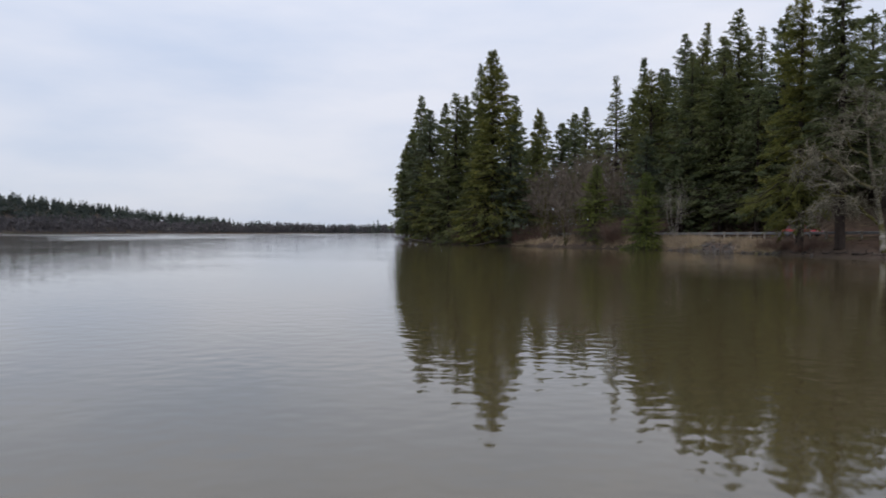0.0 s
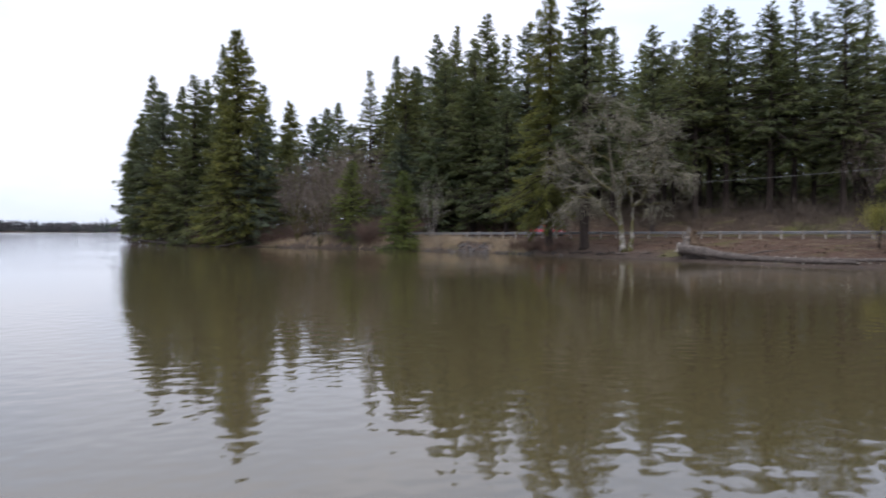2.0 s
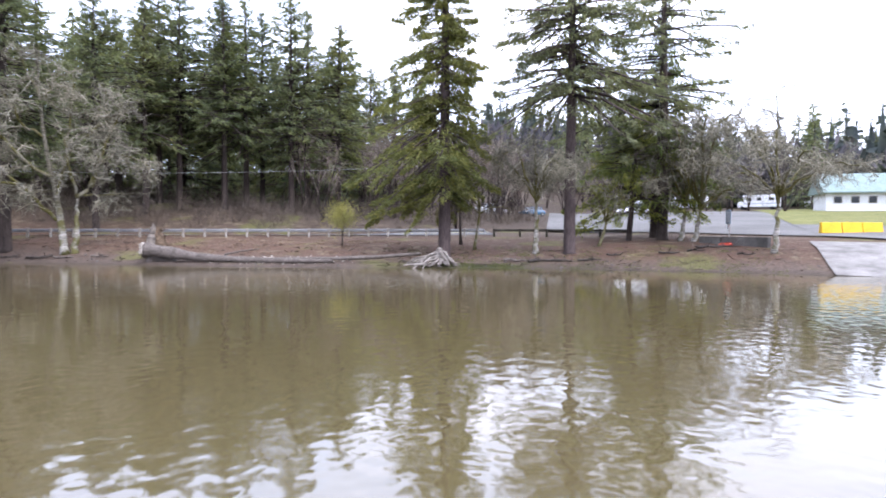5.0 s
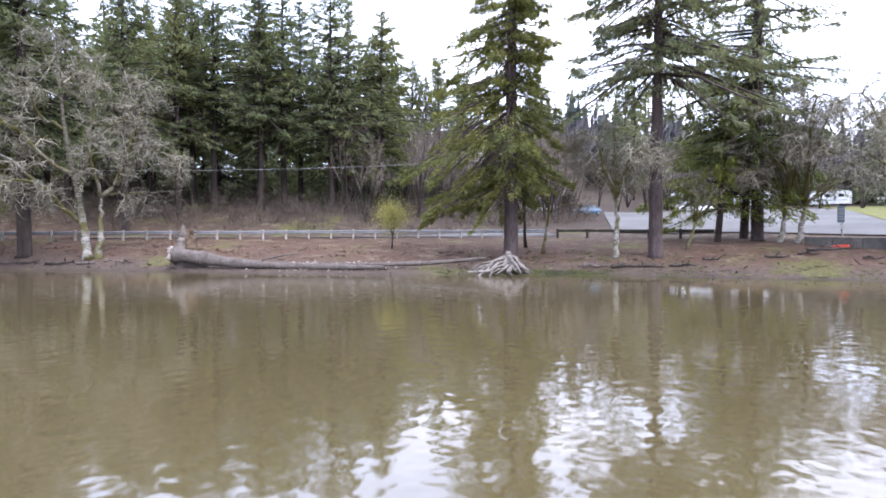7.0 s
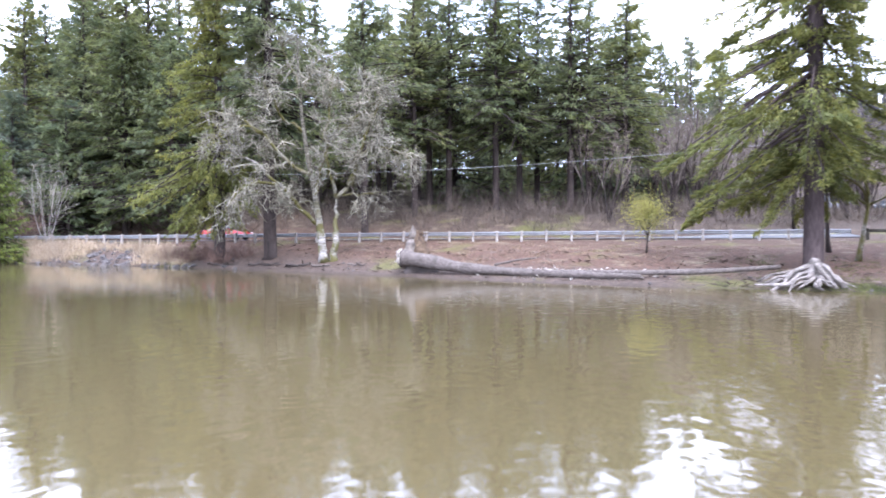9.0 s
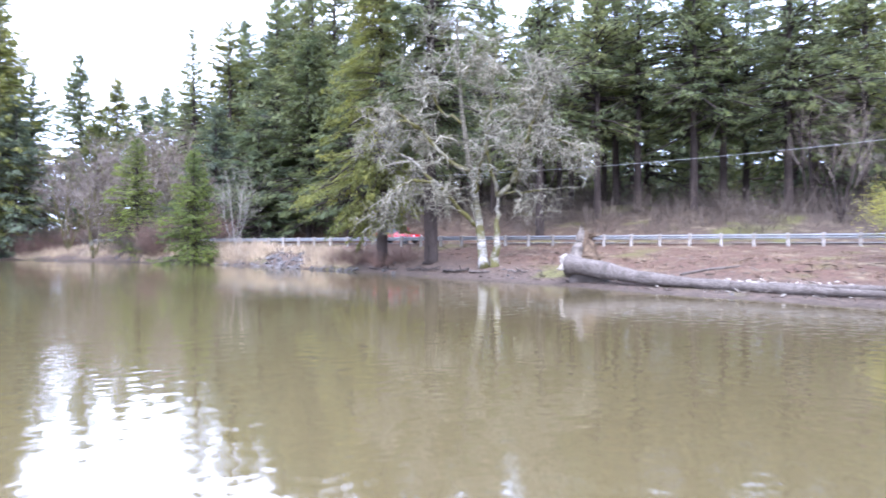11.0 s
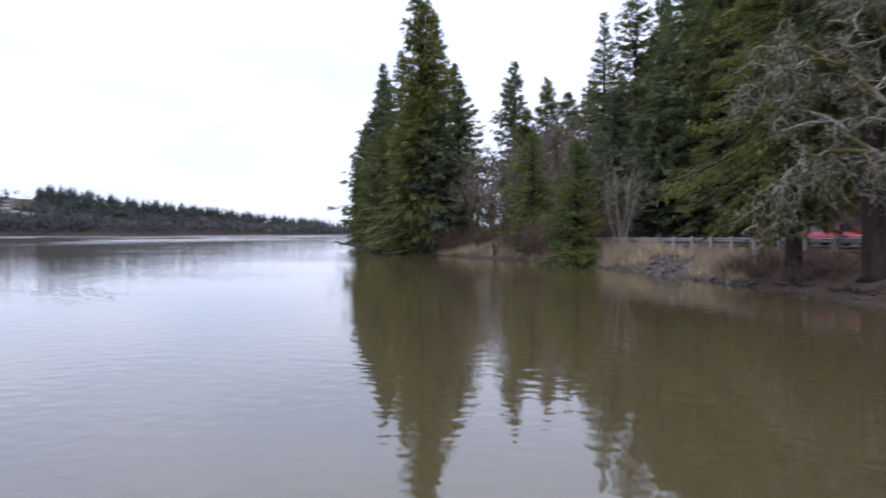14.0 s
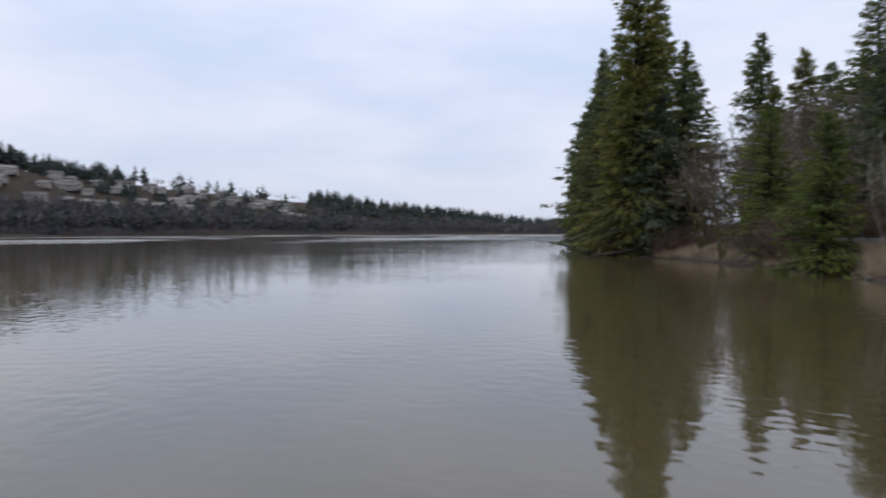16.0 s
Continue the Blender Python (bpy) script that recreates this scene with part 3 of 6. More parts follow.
def conifer_parts(seed, H, R, bare=0.1, style="spire", whorl=0.6, per=5, twigs=10, droop=0.35, spray=0.75, gap=0.12, girth=None, lean=0.0, broad=1.0, slope=-6, rise=42, heavy=None, dip_mean=-30, heads=7, puff=1.0, limb_from=0.9):
    """Trunk with limbs, and the crown of needle sprays."""
    r = np.random.RandomState(seed)
    girth = girth or 0.012 * H + 0.05
    k = 9
    hz = np.linspace(0, 1, k)
    bend = np.cumsum(r.normal(0, 0.05, (k, 2)), 0) * 0.5 + np.outer(hz, [lean * H, lean * 0.4 * H])
    axis_pts = np.column_stack([bend - bend[0], hz * H])
    rad = girth * ((1 - hz) ** 0.8) + 0.02
    rad[0] *= 1.45
    stem = tubes(np.insert(axis_pts, 1, axis_pts[0] * 0.93 + axis_pts[1] * 0.07, 0)[None], np.insert(rad, 1, girth * 1.02)[None], 9)
    n = max(6, int(H * (1 - bare) / whorl))
    u = np.repeat((np.arange(n) + r.uniform(-0.3, 0.3, n)) / n, per).clip(0, 0.985)
    u = (u + r.uniform(-0.5, 0.5, len(u)) / n).clip(0, 0.985)
    keep = r.rand(len(u)) > gap
    u = u[keep]
    m = len(u)
    z0 = H * (bare + (1 - bare) * u)
    az = r.uniform(0, 2 * math.pi, m)
    side_bias = 1 + 0.22 * np.sin(az + r.uniform(0, 6.3) + u * 4)
    if heavy is not None:
        side_bias = 1 + 0.34 * np.cos(az - radians(heavy))
    clump = 1 + 0.25 * np.sin(u * r.uniform(18, 30) + r.uniform(0, 6)) * (1 - u)
    L = 1.75 * R * crown_shape(style, u) * r.uniform(0.68, 1.1, m) * side_bias * clump + 0.25
    el = np.radians(slope + rise * u + r.normal(0, 7, m))
    dr = droop * (1.15 - 0.7 * u) * r.uniform(0.7, 1.3, m)
    base = np.column_stack([np.interp(z0, axis_pts[:, 2], axis_pts[:, 0]), np.interp(z0, axis_pts[:, 2], axis_pts[:, 1]), z0])

    def along(s, i):
        h = L[i] * s * np.cos(el[i])
        z = L[i] * (s * np.sin(el[i]) - dr[i] * s ** 2 + 0.45 * dr[i] * s ** 4)
        return base[i] + np.column_stack([np.cos(az[i]) * h, np.sin(az[i]) * h, z])

    big = np.where(L > limb_from)[0]
    path = np.stack([along(np.full(len(big), s), big) for s in (0, 0.35, 0.7, 0.97)], 1)
    limb_r = np.stack([0.016 * L[big] + 0.012, 0.011 * L[big] + 0.01, 0.006 * L[big] + 0.008, np.full(len(big), 0.006)], 1)
    limbs = tubes(path, limb_r, 3)
    nt = np.maximum(5, (twigs * (0.25 + 0.75 * L / L.max())).astype(int))
    i = np.repeat(np.arange(m), nt)
    hs, ht = r.uniform(0, 1, (m, heads)) ** 0.7 * 0.9 + 0.1, r.uniform(-1, 1, (m, heads))
    pick = r.randint(0, heads, len(i))
    jit = 0.30 * puff / np.maximum(L[i], 0.8)
    loose = r.rand(len(i)) < 0.3 / puff ** 2
    s = np.where(loose, r.uniform(0.1, 1, len(i)), hs[i, pick] + r.normal(0, 1, len(i)) * jit).clip(0.06, 1.02)
    t = np.where(loose, r.uniform(-1, 1, len(i)), ht[i, pick] + r.normal(0, 1, len(i)) * 0.16).clip(-1.15, 1.15)
    half = (0.30 * L[i] + 0.15) * (1.12 - s) * np.minimum(1, s * 3)
    p = along(s, i)
    across = np.column_stack([-np.sin(az[i]), np.cos(az[i]), np.zeros(len(i))])
    p = p + across * (t * half)[:, None]
    p[:, 2] -= 0.30 * t ** 2 * half + r.normal(0.1, 0.16 * puff ** 1.5, len(i)) * (0.3 + spray * 0.5)
    a2 = az[i] + t * np.radians(70) * (1.1 - s * 0.6) + r.normal(0, 0.25, len(i))
    dip = np.radians(r.normal(dip_mean, 22, len(i))) + el[i] * 0.3
    way = np.column_stack([np.cos(a2) * np.cos(dip), np.sin(a2) * np.cos(dip), np.sin(dip)])
    ln = spray * r.uniform(0.55, 1.3, len(i)) * (0.6 + 0.5 * np.minimum(1, L[i] / 3))
    roll = np.radians(r.normal(0, 60, len(i)))
    flat = np.column_stack([-np.sin(a2), np.cos(a2), np.zeros(len(i))])
    side = flat * np.cos(roll)[:, None] + np.array([0, 0, 1.0]) * np.sin(roll)[:, None]
    leaf = darts(p - way * ln[:, None] * 0.3, way, ln, ln * r.uniform(0.20, 0.40, len(i)) * broad, side)
    return joined(stem, limbs), leaf


def conifer(x, y, seed, H, R, mat=None, bark=None, label="tall dark green fir tree on the wooded bank", group="firs of the lakeside wood", name="fir_tree", **kw):
    wood, leaf = conifer_parts(seed, H, R, **kw)
    t = thing(name, label, "tree", group, "", pose(x, y, ground_z(x, y) - 0.15, 0, 0, seed * 47 % 360))
    part_mesh("trunk", mesh_np("trunk", *wood, bark or MAT_BARK, True), t, "rough brown bark with bare limbs")
    part_mesh("crown", mesh_np("crown", *leaf, mat or MAT_FIR), t)
    return t


def grow(r, start, way, length, radius, level, top, out, spread=(30, 70), up=0.15, kids=(8, 7, 6, 4), wander=0.22, thin=0.5, droop=0.0, stem_wander=0.3, fine=0.012):
    """One limb and all that springs from it; out[level] gathers paths and radii."""
    k = 7 if level == 0 else 5 if level == 1 else 4
    pts, d = [np.array(start, float)], np.array(way, float)
    for j in range(k - 1):
        d = d + r.normal(0, wander * (stem_wander if level == 0 else 0.75 if level == 1 else 1), 3) + np.array([0, 0, up if level < 2 else up * 0.3 - droop])
        d /= np.linalg.norm(d)
        pts.append(pts[-1] + d * length / (k - 1))
    pts = np.array(pts)
    rad = radius * np.linspace(1, 0.45 if level < 2 else 0.3, k)
    out.setdefault(level, []).append((pts, rad))
    if level >= top:
        return
    for c in range(kids[level]):
        s = r.uniform(0.3 if level == 0 else 0.15, 1.0)
        j = min(k - 2, int(s * (k - 1)))
        f = s * (k - 1) - j
        p = pts[j] * (1 - f) + pts[j + 1] * f
        t = pts[j + 1] - pts[j]
        t /= np.linalg.norm(t)
        side = np.cross(t, r.normal(0, 1, 3))
        side /= np.linalg.norm(side) + 1e-9
        ang = radians(r.uniform(*spread))
        grow(r, p, t * math.cos(ang) + side * math.sin(ang), length * r.uniform(0.38, 0.68) * (1.05 - 0.35 * s), max(fine if level > 0 else fine * 1.8, np.interp(s, [0, 1], [rad[0], rad[-1]]) * thin), level + 1, top, out, spread, up, kids, wander, thin, droop, stem_wander, fine)


def slivers(r, paths, radii, broad=2.5):
    """The finest twigs: one folded sliver from foot to tip each."""
    way = paths[:, -1] - paths[:, 0]
    return kites(paths[:, 0], way, np.linalg.norm(way, axis=1), radii[:, 0] * broad, r.normal(0, 1, way.shape))


def bare_tree(x, y, seed, stems, label, name="maple_tree", group="", trunk_mat=None, limb_mat=None, twig_mat=None, top=3, category="tree", clear=0, **kw):
    """A leafless tree. stems: (way, length, radius) from the foot; the first clear ones bear no twigs, those after them are limbs."""
    r = np.random.RandomState(seed)
    out = {}
    for k, (way, length, radius, *off) in enumerate(stems):
        grow(r, (off[0] if off else (0, 0, 0)), np.array(way, float) / np.linalg.norm(way), length, radius, 0, 0 if k < clear else top, out, **(dict(kw, wander=kw.get("wander", 0.22) * 0.3) if k < clear else kw))
    t = thing(name, label, category, group, "", pose(x, y, ground_z(x, y) - 0.1))
    paths, rads = np.array([p for p, _ in out[0]]), np.array([q for _, q in out[0]])
    rads[:, 0] *= 1.35
    for k in range(len(stems) if clear else 1):
        pick = slice(k, k + 1) if clear else slice(None)
        low = not clear or k < clear
        word = "trunk" if low else "limb"
        part_mesh(word, mesh_np(word, *tubes(paths[pick], rads[pick], 9), (trunk_mat or MAT_WHITE_BARK) if low else (limb_mat or MAT_LIMB), True), t)
    lots = []
    for k in range(1, top + 1):
        pk, rk = np.array([p for p, _ in out[k]]), np.array([q for _, q in out[k]])
        lots.append(slivers(r, pk, rk) if k == top and top > 2 else tubes(pk, rk, 5 if k == 1 else 3))
    me = mesh_np("crown", *joined(*lots), limb_mat or MAT_LIMB)
    me.materials.append(twig_mat or MAT_TWIG_GREY)
    slot = np.ones(len(me.polygons), np.int32)
    slot[: len(lots[0][1])] = 0
    me.polygons.foreach_set("material_index", slot)
    part_mesh("crown", me, t, "leafless limbs and fine twigs")
    return t


def twig_fan(r, cx, cy, cz, n, height, spread, width=0.02):
    """Loose upright stalks: thin kites round a spot."""
    a = r.uniform(0, 6.283, n)
    q = np.sqrt(r.uniform(0, 1, n)) * spread
    base = np.column_stack([cx + np.cos(a) * q * 0.6, cy + np.sin(a) * q * 0.6, np.full(n, cz)])
    out = r.uniform(0.1, 0.75, n)
    way = np.column_stack([np.cos(a) * out, np.sin(a) * out, np.ones(n)]) + r.normal(0, 0.34, (n, 3))
    ln = height * r.uniform(0.45, 1.1, n)
    lo = kites(base, way, ln, np.full(n, width), r.normal(0, 1, (n, 3)))
    m = n * 3
    i = r.randint(0, n, m)
    w = way / np.linalg.norm(way, axis=1, keepdims=True)
    b2 = base[i] + w[i] * (ln[i] * r.uniform(0.25, 0.95, m))[:, None]
    w2 = w[i] + r.normal(0, 0.8, (m, 3))
    hi = kites(b2, w2, ln[i] * r.uniform(0.15, 0.4, m), np.full(m, width * 0.7), r.normal(0, 1, (m, 3)))
    return joined(lo, hi)


def shrub(x, y, seed, height, spread, label, mat=None, n=70, name="shrub", width=0.03, group="bare shrubs on the bank"):
    t = thing(name, label, "shrub", group, "", pose(x, y, ground_z(x, y) - 0.05))
    v, f = twig_fan(np.random.RandomState(seed), 0, 0, 0, n, height, spread, width)
    part_mesh("thicket", mesh_np("thicket", v, f, mat or MAT_BRUSH), t)
    return t


def point_of(x, y, top):
    return top - ground_z(x, y)


# firs of the point, by their place and the height of their tops
FIRS = [
    (-17.6, 160.8, 23.8, 2.5, "full", 0.12), (-16.4, 163.5, 28, 3.1, "full", 0.1), (-14.2, 160.4, 35.6, 4.4, "spire", 0.08), (-11.4, 152.5, 30.7, 4.6, "full", 0.08),
    (-8.4, 164.5, 34.5, 4.2, "spire", 0.1), (-5.2, 142.2, 32.4, 4.8, "full", 0.03), (-3.0, 151.5, 33.8, 4.4, "spire", 0.08), (0.3, 142.2, 38.6, 4.6, "spire", 0.12),
    (0.0, 160.0, 34.8, 4.4, "spire", 0.05), (6.5, 131.0, 24.0, 4.2, "full", 0.03), (5.6, 124.0, 20.0, 3.4, "full", 0.02),
    (-6.4, 136.6, 19.8, 3.2, "full", 0.07), (-11.4, 146.2, 18.6, 3.0, "full", 0.1), (-1.0, 130.2, 22.2, 3.6, "full", 0.03),
    (9.4, 176.2, 38.7, 4.4, "full", 0.1), (15.6, 179, 35.5, 4.4, "full", 0.1), (31.8, 203.1, 40.6, 5.2, "spire", 0.1), (26.8, 152.4, 26.2, 4.4, "full", 0.1), (20.5, 168, 30, 4.6, "full", 0.05), (13.5, 158, 25, 4.4, "full", 0.05), (25, 178, 34, 4.8, "full", 0.05),
    (26.6, 132.5, 33.4, 5.0, "open", 0.15), (32.1, 142.7, 30.0, 4.4, "spire", 0.1), (36.7, 152.3, 41.9, 4.6, "open", 0.3), (42.0, 153.5, 39.6, 5.0, "spire", 0.2),
    (38.2, 127.3, 39.8, 4.8, "spire", 0.15), (42.4, 127.6, 41.9, 4.6, "open", 0.2), (43.5, 138.5, 38.2, 5.0, "spire", 0.2), (48.0, 133.8, 38.0, 5.0, "spire", 0.2),
    (41.3, 109.4, 38.4, 5.0, "spire", 0.2), (46.6, 113.6, 36.7, 5.2, "open", 0.2), (50.3, 128.9, 39.8, 5.0, "spire", 0.2), (45.8, 103.5, 35.7, 5.0, "spire", 0.22), (30, 119, 31, 4.6, "full", 0.05), (33.5, 125, 33, 4.8, "spire", 0.1), (34.5, 111, 32, 4.8, "spire", 0.1), (38.2, 117, 36, 5.0, "spire", 0.15), (37.4, 105.5, 33, 4.8, "spire", 0.15),
    (27.5, 112.1, 18.7, 4.2, "full", 0.03), (31.5, 106.2, 17.3, 4.0, "full", 0.05), (36.5, 103.5, 26.0, 4.6, "full", 0.1), (39.5, 97.5, 24.0, 4.4, "spire", 0.12),
]
for k, (x, y, top, R, style, bare) in enumerate(FIRS):
    conifer(x, y, 100 + k, point_of(x, y, top), R, (MAT_FIR, MAT_FIR_OLIVE, MAT_FIR_BLUE)[(0, 1, 0, 2, 0, 1, 0)[k % 7]], style=style, bare=bare, whorl=0.5, per=6, twigs=56 if y > 148 else 76, spray=0.84 if y > 148 else 0.56, limb_from=2.4 if y > 148 else 1.2)

conifer(2.4, 125.6, 7, point_of(2.4, 125.6, 36.8), 4.6, MAT_FIR_LIGHT, style="full", bare=0.02, whorl=0.4, per=8, twigs=80, spray=0.62, droop=0.5,
        label="tall columnar olive-green fir clothed to the ground at the point")

# firs behind the road, with bare lower trunks
HILL = [
    (52.0, 79.9, 28.9, 4.2, 0.3), (63.5, 90.9, 30.9, 4.6, 0.3), (67.5, 90.2, 32.1, 4.6, 0.35), (65.8, 86.0, 34.8, 4.6, 0.32), (76.5, 85.4, 35.1, 4.8, 0.3), (64.6, 98.3, 31.7, 4.6, 0.3),
    (62.4, 91.7, 29.3, 4.4, 0.3), (60.2, 82.0, 30.4, 4.4, 0.33), (64.0, 80.6, 32.7, 4.6, 0.36), (67.4, 76.6, 32.4, 4.6, 0.35), (72.4, 77.6, 34.5, 4.8, 0.3), (78.0, 79.7, 33.1, 4.6, 0.3),
    (73.6, 71.1, 34.4, 4.8, 0.22), (77.8, 71.7, 32.4, 4.6, 0.28), (80.6, 68.6, 31.0, 4.6, 0.25), (104.0, 77.9, 31.0, 4.6, 0.15), (107.7, 75.1, 31.0, 4.4, 0.15), (108.9, 85.4, 28.5, 4.6, 0.2),
    (115.1, 74.0, 30.5, 4.4, 0.15), (55.4, 94.5, 33, 4.8, 0.25), (58.5, 103.5, 36, 4.8, 0.25), (50.5, 98.0, 33, 4.8, 0.22), (54.5, 110, 37, 5, 0.2),
]
for k, (x, y, top, R, bare) in enumerate(HILL):
    conifer(x, y, 200 + k, point_of(x, y, top), R, (MAT_FIR, MAT_FIR_BLUE, MAT_FIR_OLIVE)[(0, 1, 0, 0, 2)[k % 5]], style=("spire", "open")[k % 3 == 1], bare=bare, whorl=0.5, per=6, twigs=90, spray=0.48,
            label="tall fir with a bare lower trunk behind the road")

# the deeper wood: a few shapes set out again and again
deep = [conifer(-300 + k * 20, 420, 300 + k, 33 + 3 * (k % 3), 4.8, (MAT_FIR, MAT_FIR_BLUE, MAT_FIR)[k % 3], style=("spire", "full", "spire", "full")[k % 4], bare=(0.2, 0.02, 0.15, 0.02)[k % 4], whorl=0.8, per=5, twigs=15, spray=1.45, limb_from=6.0,
                label="tall fir deep in the wood") for k in range(4)]
rr = np.random.RandomState(5)
spots = []
spots += [(rr.uniform(84, 114), rr.uniform(73, 102)) for _ in range(16)]
while len(spots) < 108:
    s, q = rr.uniform(0, 1), rr.uniform(30, 105)
    px_, py_ = (rr.uniform(30, 120), rr.uniform(62, 200))
    if -float(signed(np.array([px_]), np.array([py_]), RAIL_LONG)[0]) < 34 or (px_ > 84 and py_ < 72):
        continue
    if all((px_ - a) ** 2 + (py_ - b) ** 2 > 20 for a, b in spots):
        spots.append((px_, py_))
for k, (px_, py_) in enumerate(spots):
    src = deep[k if k < 4 else (k % 2) * 2 + 1]
    kk = rr.uniform(0.56, 0.84)
    m = pose(px_, py_, ground_z(px_, py_) - 0.2, 0, 0, rr.uniform(0, 360)) @ Matrix.Diagonal((kk, kk, kk, 1))
    if k < 4:
        src.matrix_basis = m
    else:
        c = copy_thing(src, m)
        c.matrix_basis = m

# big shore firs beside the maples
conifer(35.2, 75.4, 11, 29, 2.4, MAT_FIR_GOLD, style="column", bare=0.13, whorl=0.42, per=7, twigs=300, spray=0.3, droop=0.7, gap=0.2, girth=0.42, slope=-10, rise=36, heavy=348, heads=5, puff=1.5, label="olive-green fir with drooping boughs at the water's edge")
conifer(37.5, 71.6, 12, 31, 3.5, MAT_FIR, style="spire", bare=0.27, whorl=0.42, per=6, twigs=190, spray=0.36, droop=0.5, girth=0.5, label="tall fir with a thick bare trunk near the shore")
# young firs on the bank
conifer(23.8, 97.0, 13, 11.2, 2.0, MAT_FIR_YOUNG, style="full", bare=0.0, whorl=0.25, per=9, twigs=60, spray=0.32, droop=0.3, gap=0.03, label="bushy young fir standing at the waterline", name="young_fir")
conifer(18.9, 108.8, 14, 12.2, 2.2, MAT_FIR_YOUNG, style="full", bare=0.03, whorl=0.25, per=8, twigs=56, spray=0.32, droop=0.3, gap=0.06, label="bright green young fir on the brushy bank", name="young_fir")
# open shore firs by the stump and the lot
conifer(49.9, 37.9, 21, 33, 3.1, MAT_FIR_LIGHT, MAT_BARK_RED, style="column", bare=0.16, whorl=0.5, per=6, twigs=520, spray=0.3, broad=1.0, droop=0.35, gap=0.12, girth=0.48, slope=-24, rise=46, heavy=204, dip_mean=-16, heads=6, puff=1.4, label="old fir with a reddish trunk and long open boughs")
conifer(54.7, 29.5, 22, 30, 4.0, MAT_FIR_BLUE, MAT_BARK_RED, style="open", bare=0.41, whorl=0.45, per=7, twigs=360, spray=0.3, droop=0.5, gap=0.15, girth=0.47, heads=5, puff=1.4, label="tall fir with a red-brown bare trunk by the shore")
conifer(64.3, 23.8, 23, 32, 4.6, MAT_FIR_BLUE, style="open", bare=0.27, gap=0.3, whorl=0.62, per=6, twigs=330, spray=0.32, droop=0.3, girth=0.46, lean=0.012, heads=5, puff=1.5, label="tall open-crowned fir in the clump at the rail's end")
conifer(63.3, 26.5, 24, 13.5, 3.2, MAT_FIR_PAD, style="open", bare=0.2, gap=0.25, whorl=0.6, per=6, twigs=420, spray=0.27, droop=0.35, girth=0.25, lean=-0.06, heads=4, puff=2.0, label="leaning yellow-green fir in the clump at the rail's end")
conifer(66.4, 24.9, 25, 21, 3.8, MAT_FIR_PAD, style="open", bare=0.2, gap=0.25, whorl=0.65, per=6, twigs=420, spray=0.28, droop=0.35, girth=0.33, lean=-0.03, heads=4, puff=2.0, label="dense green fir in the clump at the rail's end")

# mossy, lichened maples
def crooked_maple(x, y, seed, stem_h, radius, reach, label, limbs=6, lean=(0, 0), name="bare_maple", **kw):
    """A short trunk that breaks into crooked spreading limbs."""
    q = np.random.RandomState(seed + 900)
    stems = [((lean[0], lean[1], 1), stem_h, radius)]
    head = np.array([lean[0], lean[1], 1.0])
    head = head / np.linalg.norm(head) * stem_h * 0.93
    for k in range(limbs):
        a = k * 6.283 / limbs + q.uniform(-0.4, 0.4)
        stems.append(((math.cos(a) * q.uniform(0.5, 1.1), math.sin(a) * q.uniform(0.5, 1.1), q.uniform(0.3, 0.95)), reach * q.uniform(0.7, 1.05), radius * 0.42, head * q.uniform(0.82, 1.0)))
    stems.append(((0.1, 0, 1), reach * 0.9, radius * 0.55, head))
    return bare_tree(x, y, seed, stems, label, name=name, clear=1, kids=kw.pop("kids", (6, 6, 5, 3)), up=0.04, droop=0.04, spread=(30, 78), wander=0.3, stem_wander=0.8, **kw)


def crooked_path(r, points, steps, wobble):
    """A limb through the given points, with small kinks."""
    p = np.array(points, float)
    u = np.linspace(0, len(p) - 1, steps)
    line = np.column_stack([np.interp(u, range(len(p)), p[:, j]) for j in range(3)])
    line[1:-1] = (line[:-2] + line[1:-1] * 2 + line[2:]) / 4
    kink = r.normal(0, wobble, line.shape)
    kink[0] = 0
    return line + kink


def wander_twigs(r, starts, ways, lengths, radii, k, kink, sag):
    """Crooked twigs: each step turns at random and sinks a little."""
    pts, d = [starts], ways / (np.linalg.norm(ways, axis=1, keepdims=True) + 1e-9)
    for j in range(k - 1):
        d = d + r.normal(0, kink, d.shape) - np.array([0, 0, sag])
        d /= np.linalg.norm(d, axis=1, keepdims=True)
        pts.append(pts[-1] + d * (lengths / (k - 1))[:, None])
    return np.stack(pts, 1), radii[:, None] * np.linspace(1, 0.5, k)


def sprout(r, paths, rads, per, first, length, radius, k, kink, sag, spread=0.9):
    """Side twigs from random spots on a set of paths."""
    n, m, _ = paths.shape
    i = np.repeat(np.arange(n), per)
    u = r.uniform(first, 1, len(i)) * (m - 1.001)
    j = u.astype(int)
    f = (u - j)[:, None]
    at = paths[i, j] * (1 - f) + paths[i, j + 1] * f
    t = paths[i, j + 1] - paths[i, j]
    t /= np.linalg.norm(t, axis=1, keepdims=True) + 1e-9
    way = t * 0.6 + r.normal(0, spread, at.shape)
    return wander_twigs(r, at, way, length * r.uniform(0.5, 1.3, len(i)), np.minimum(radius * r.uniform(0.7, 1.2, len(i)), rads[i, j] * 0.8), k, kink, sag)


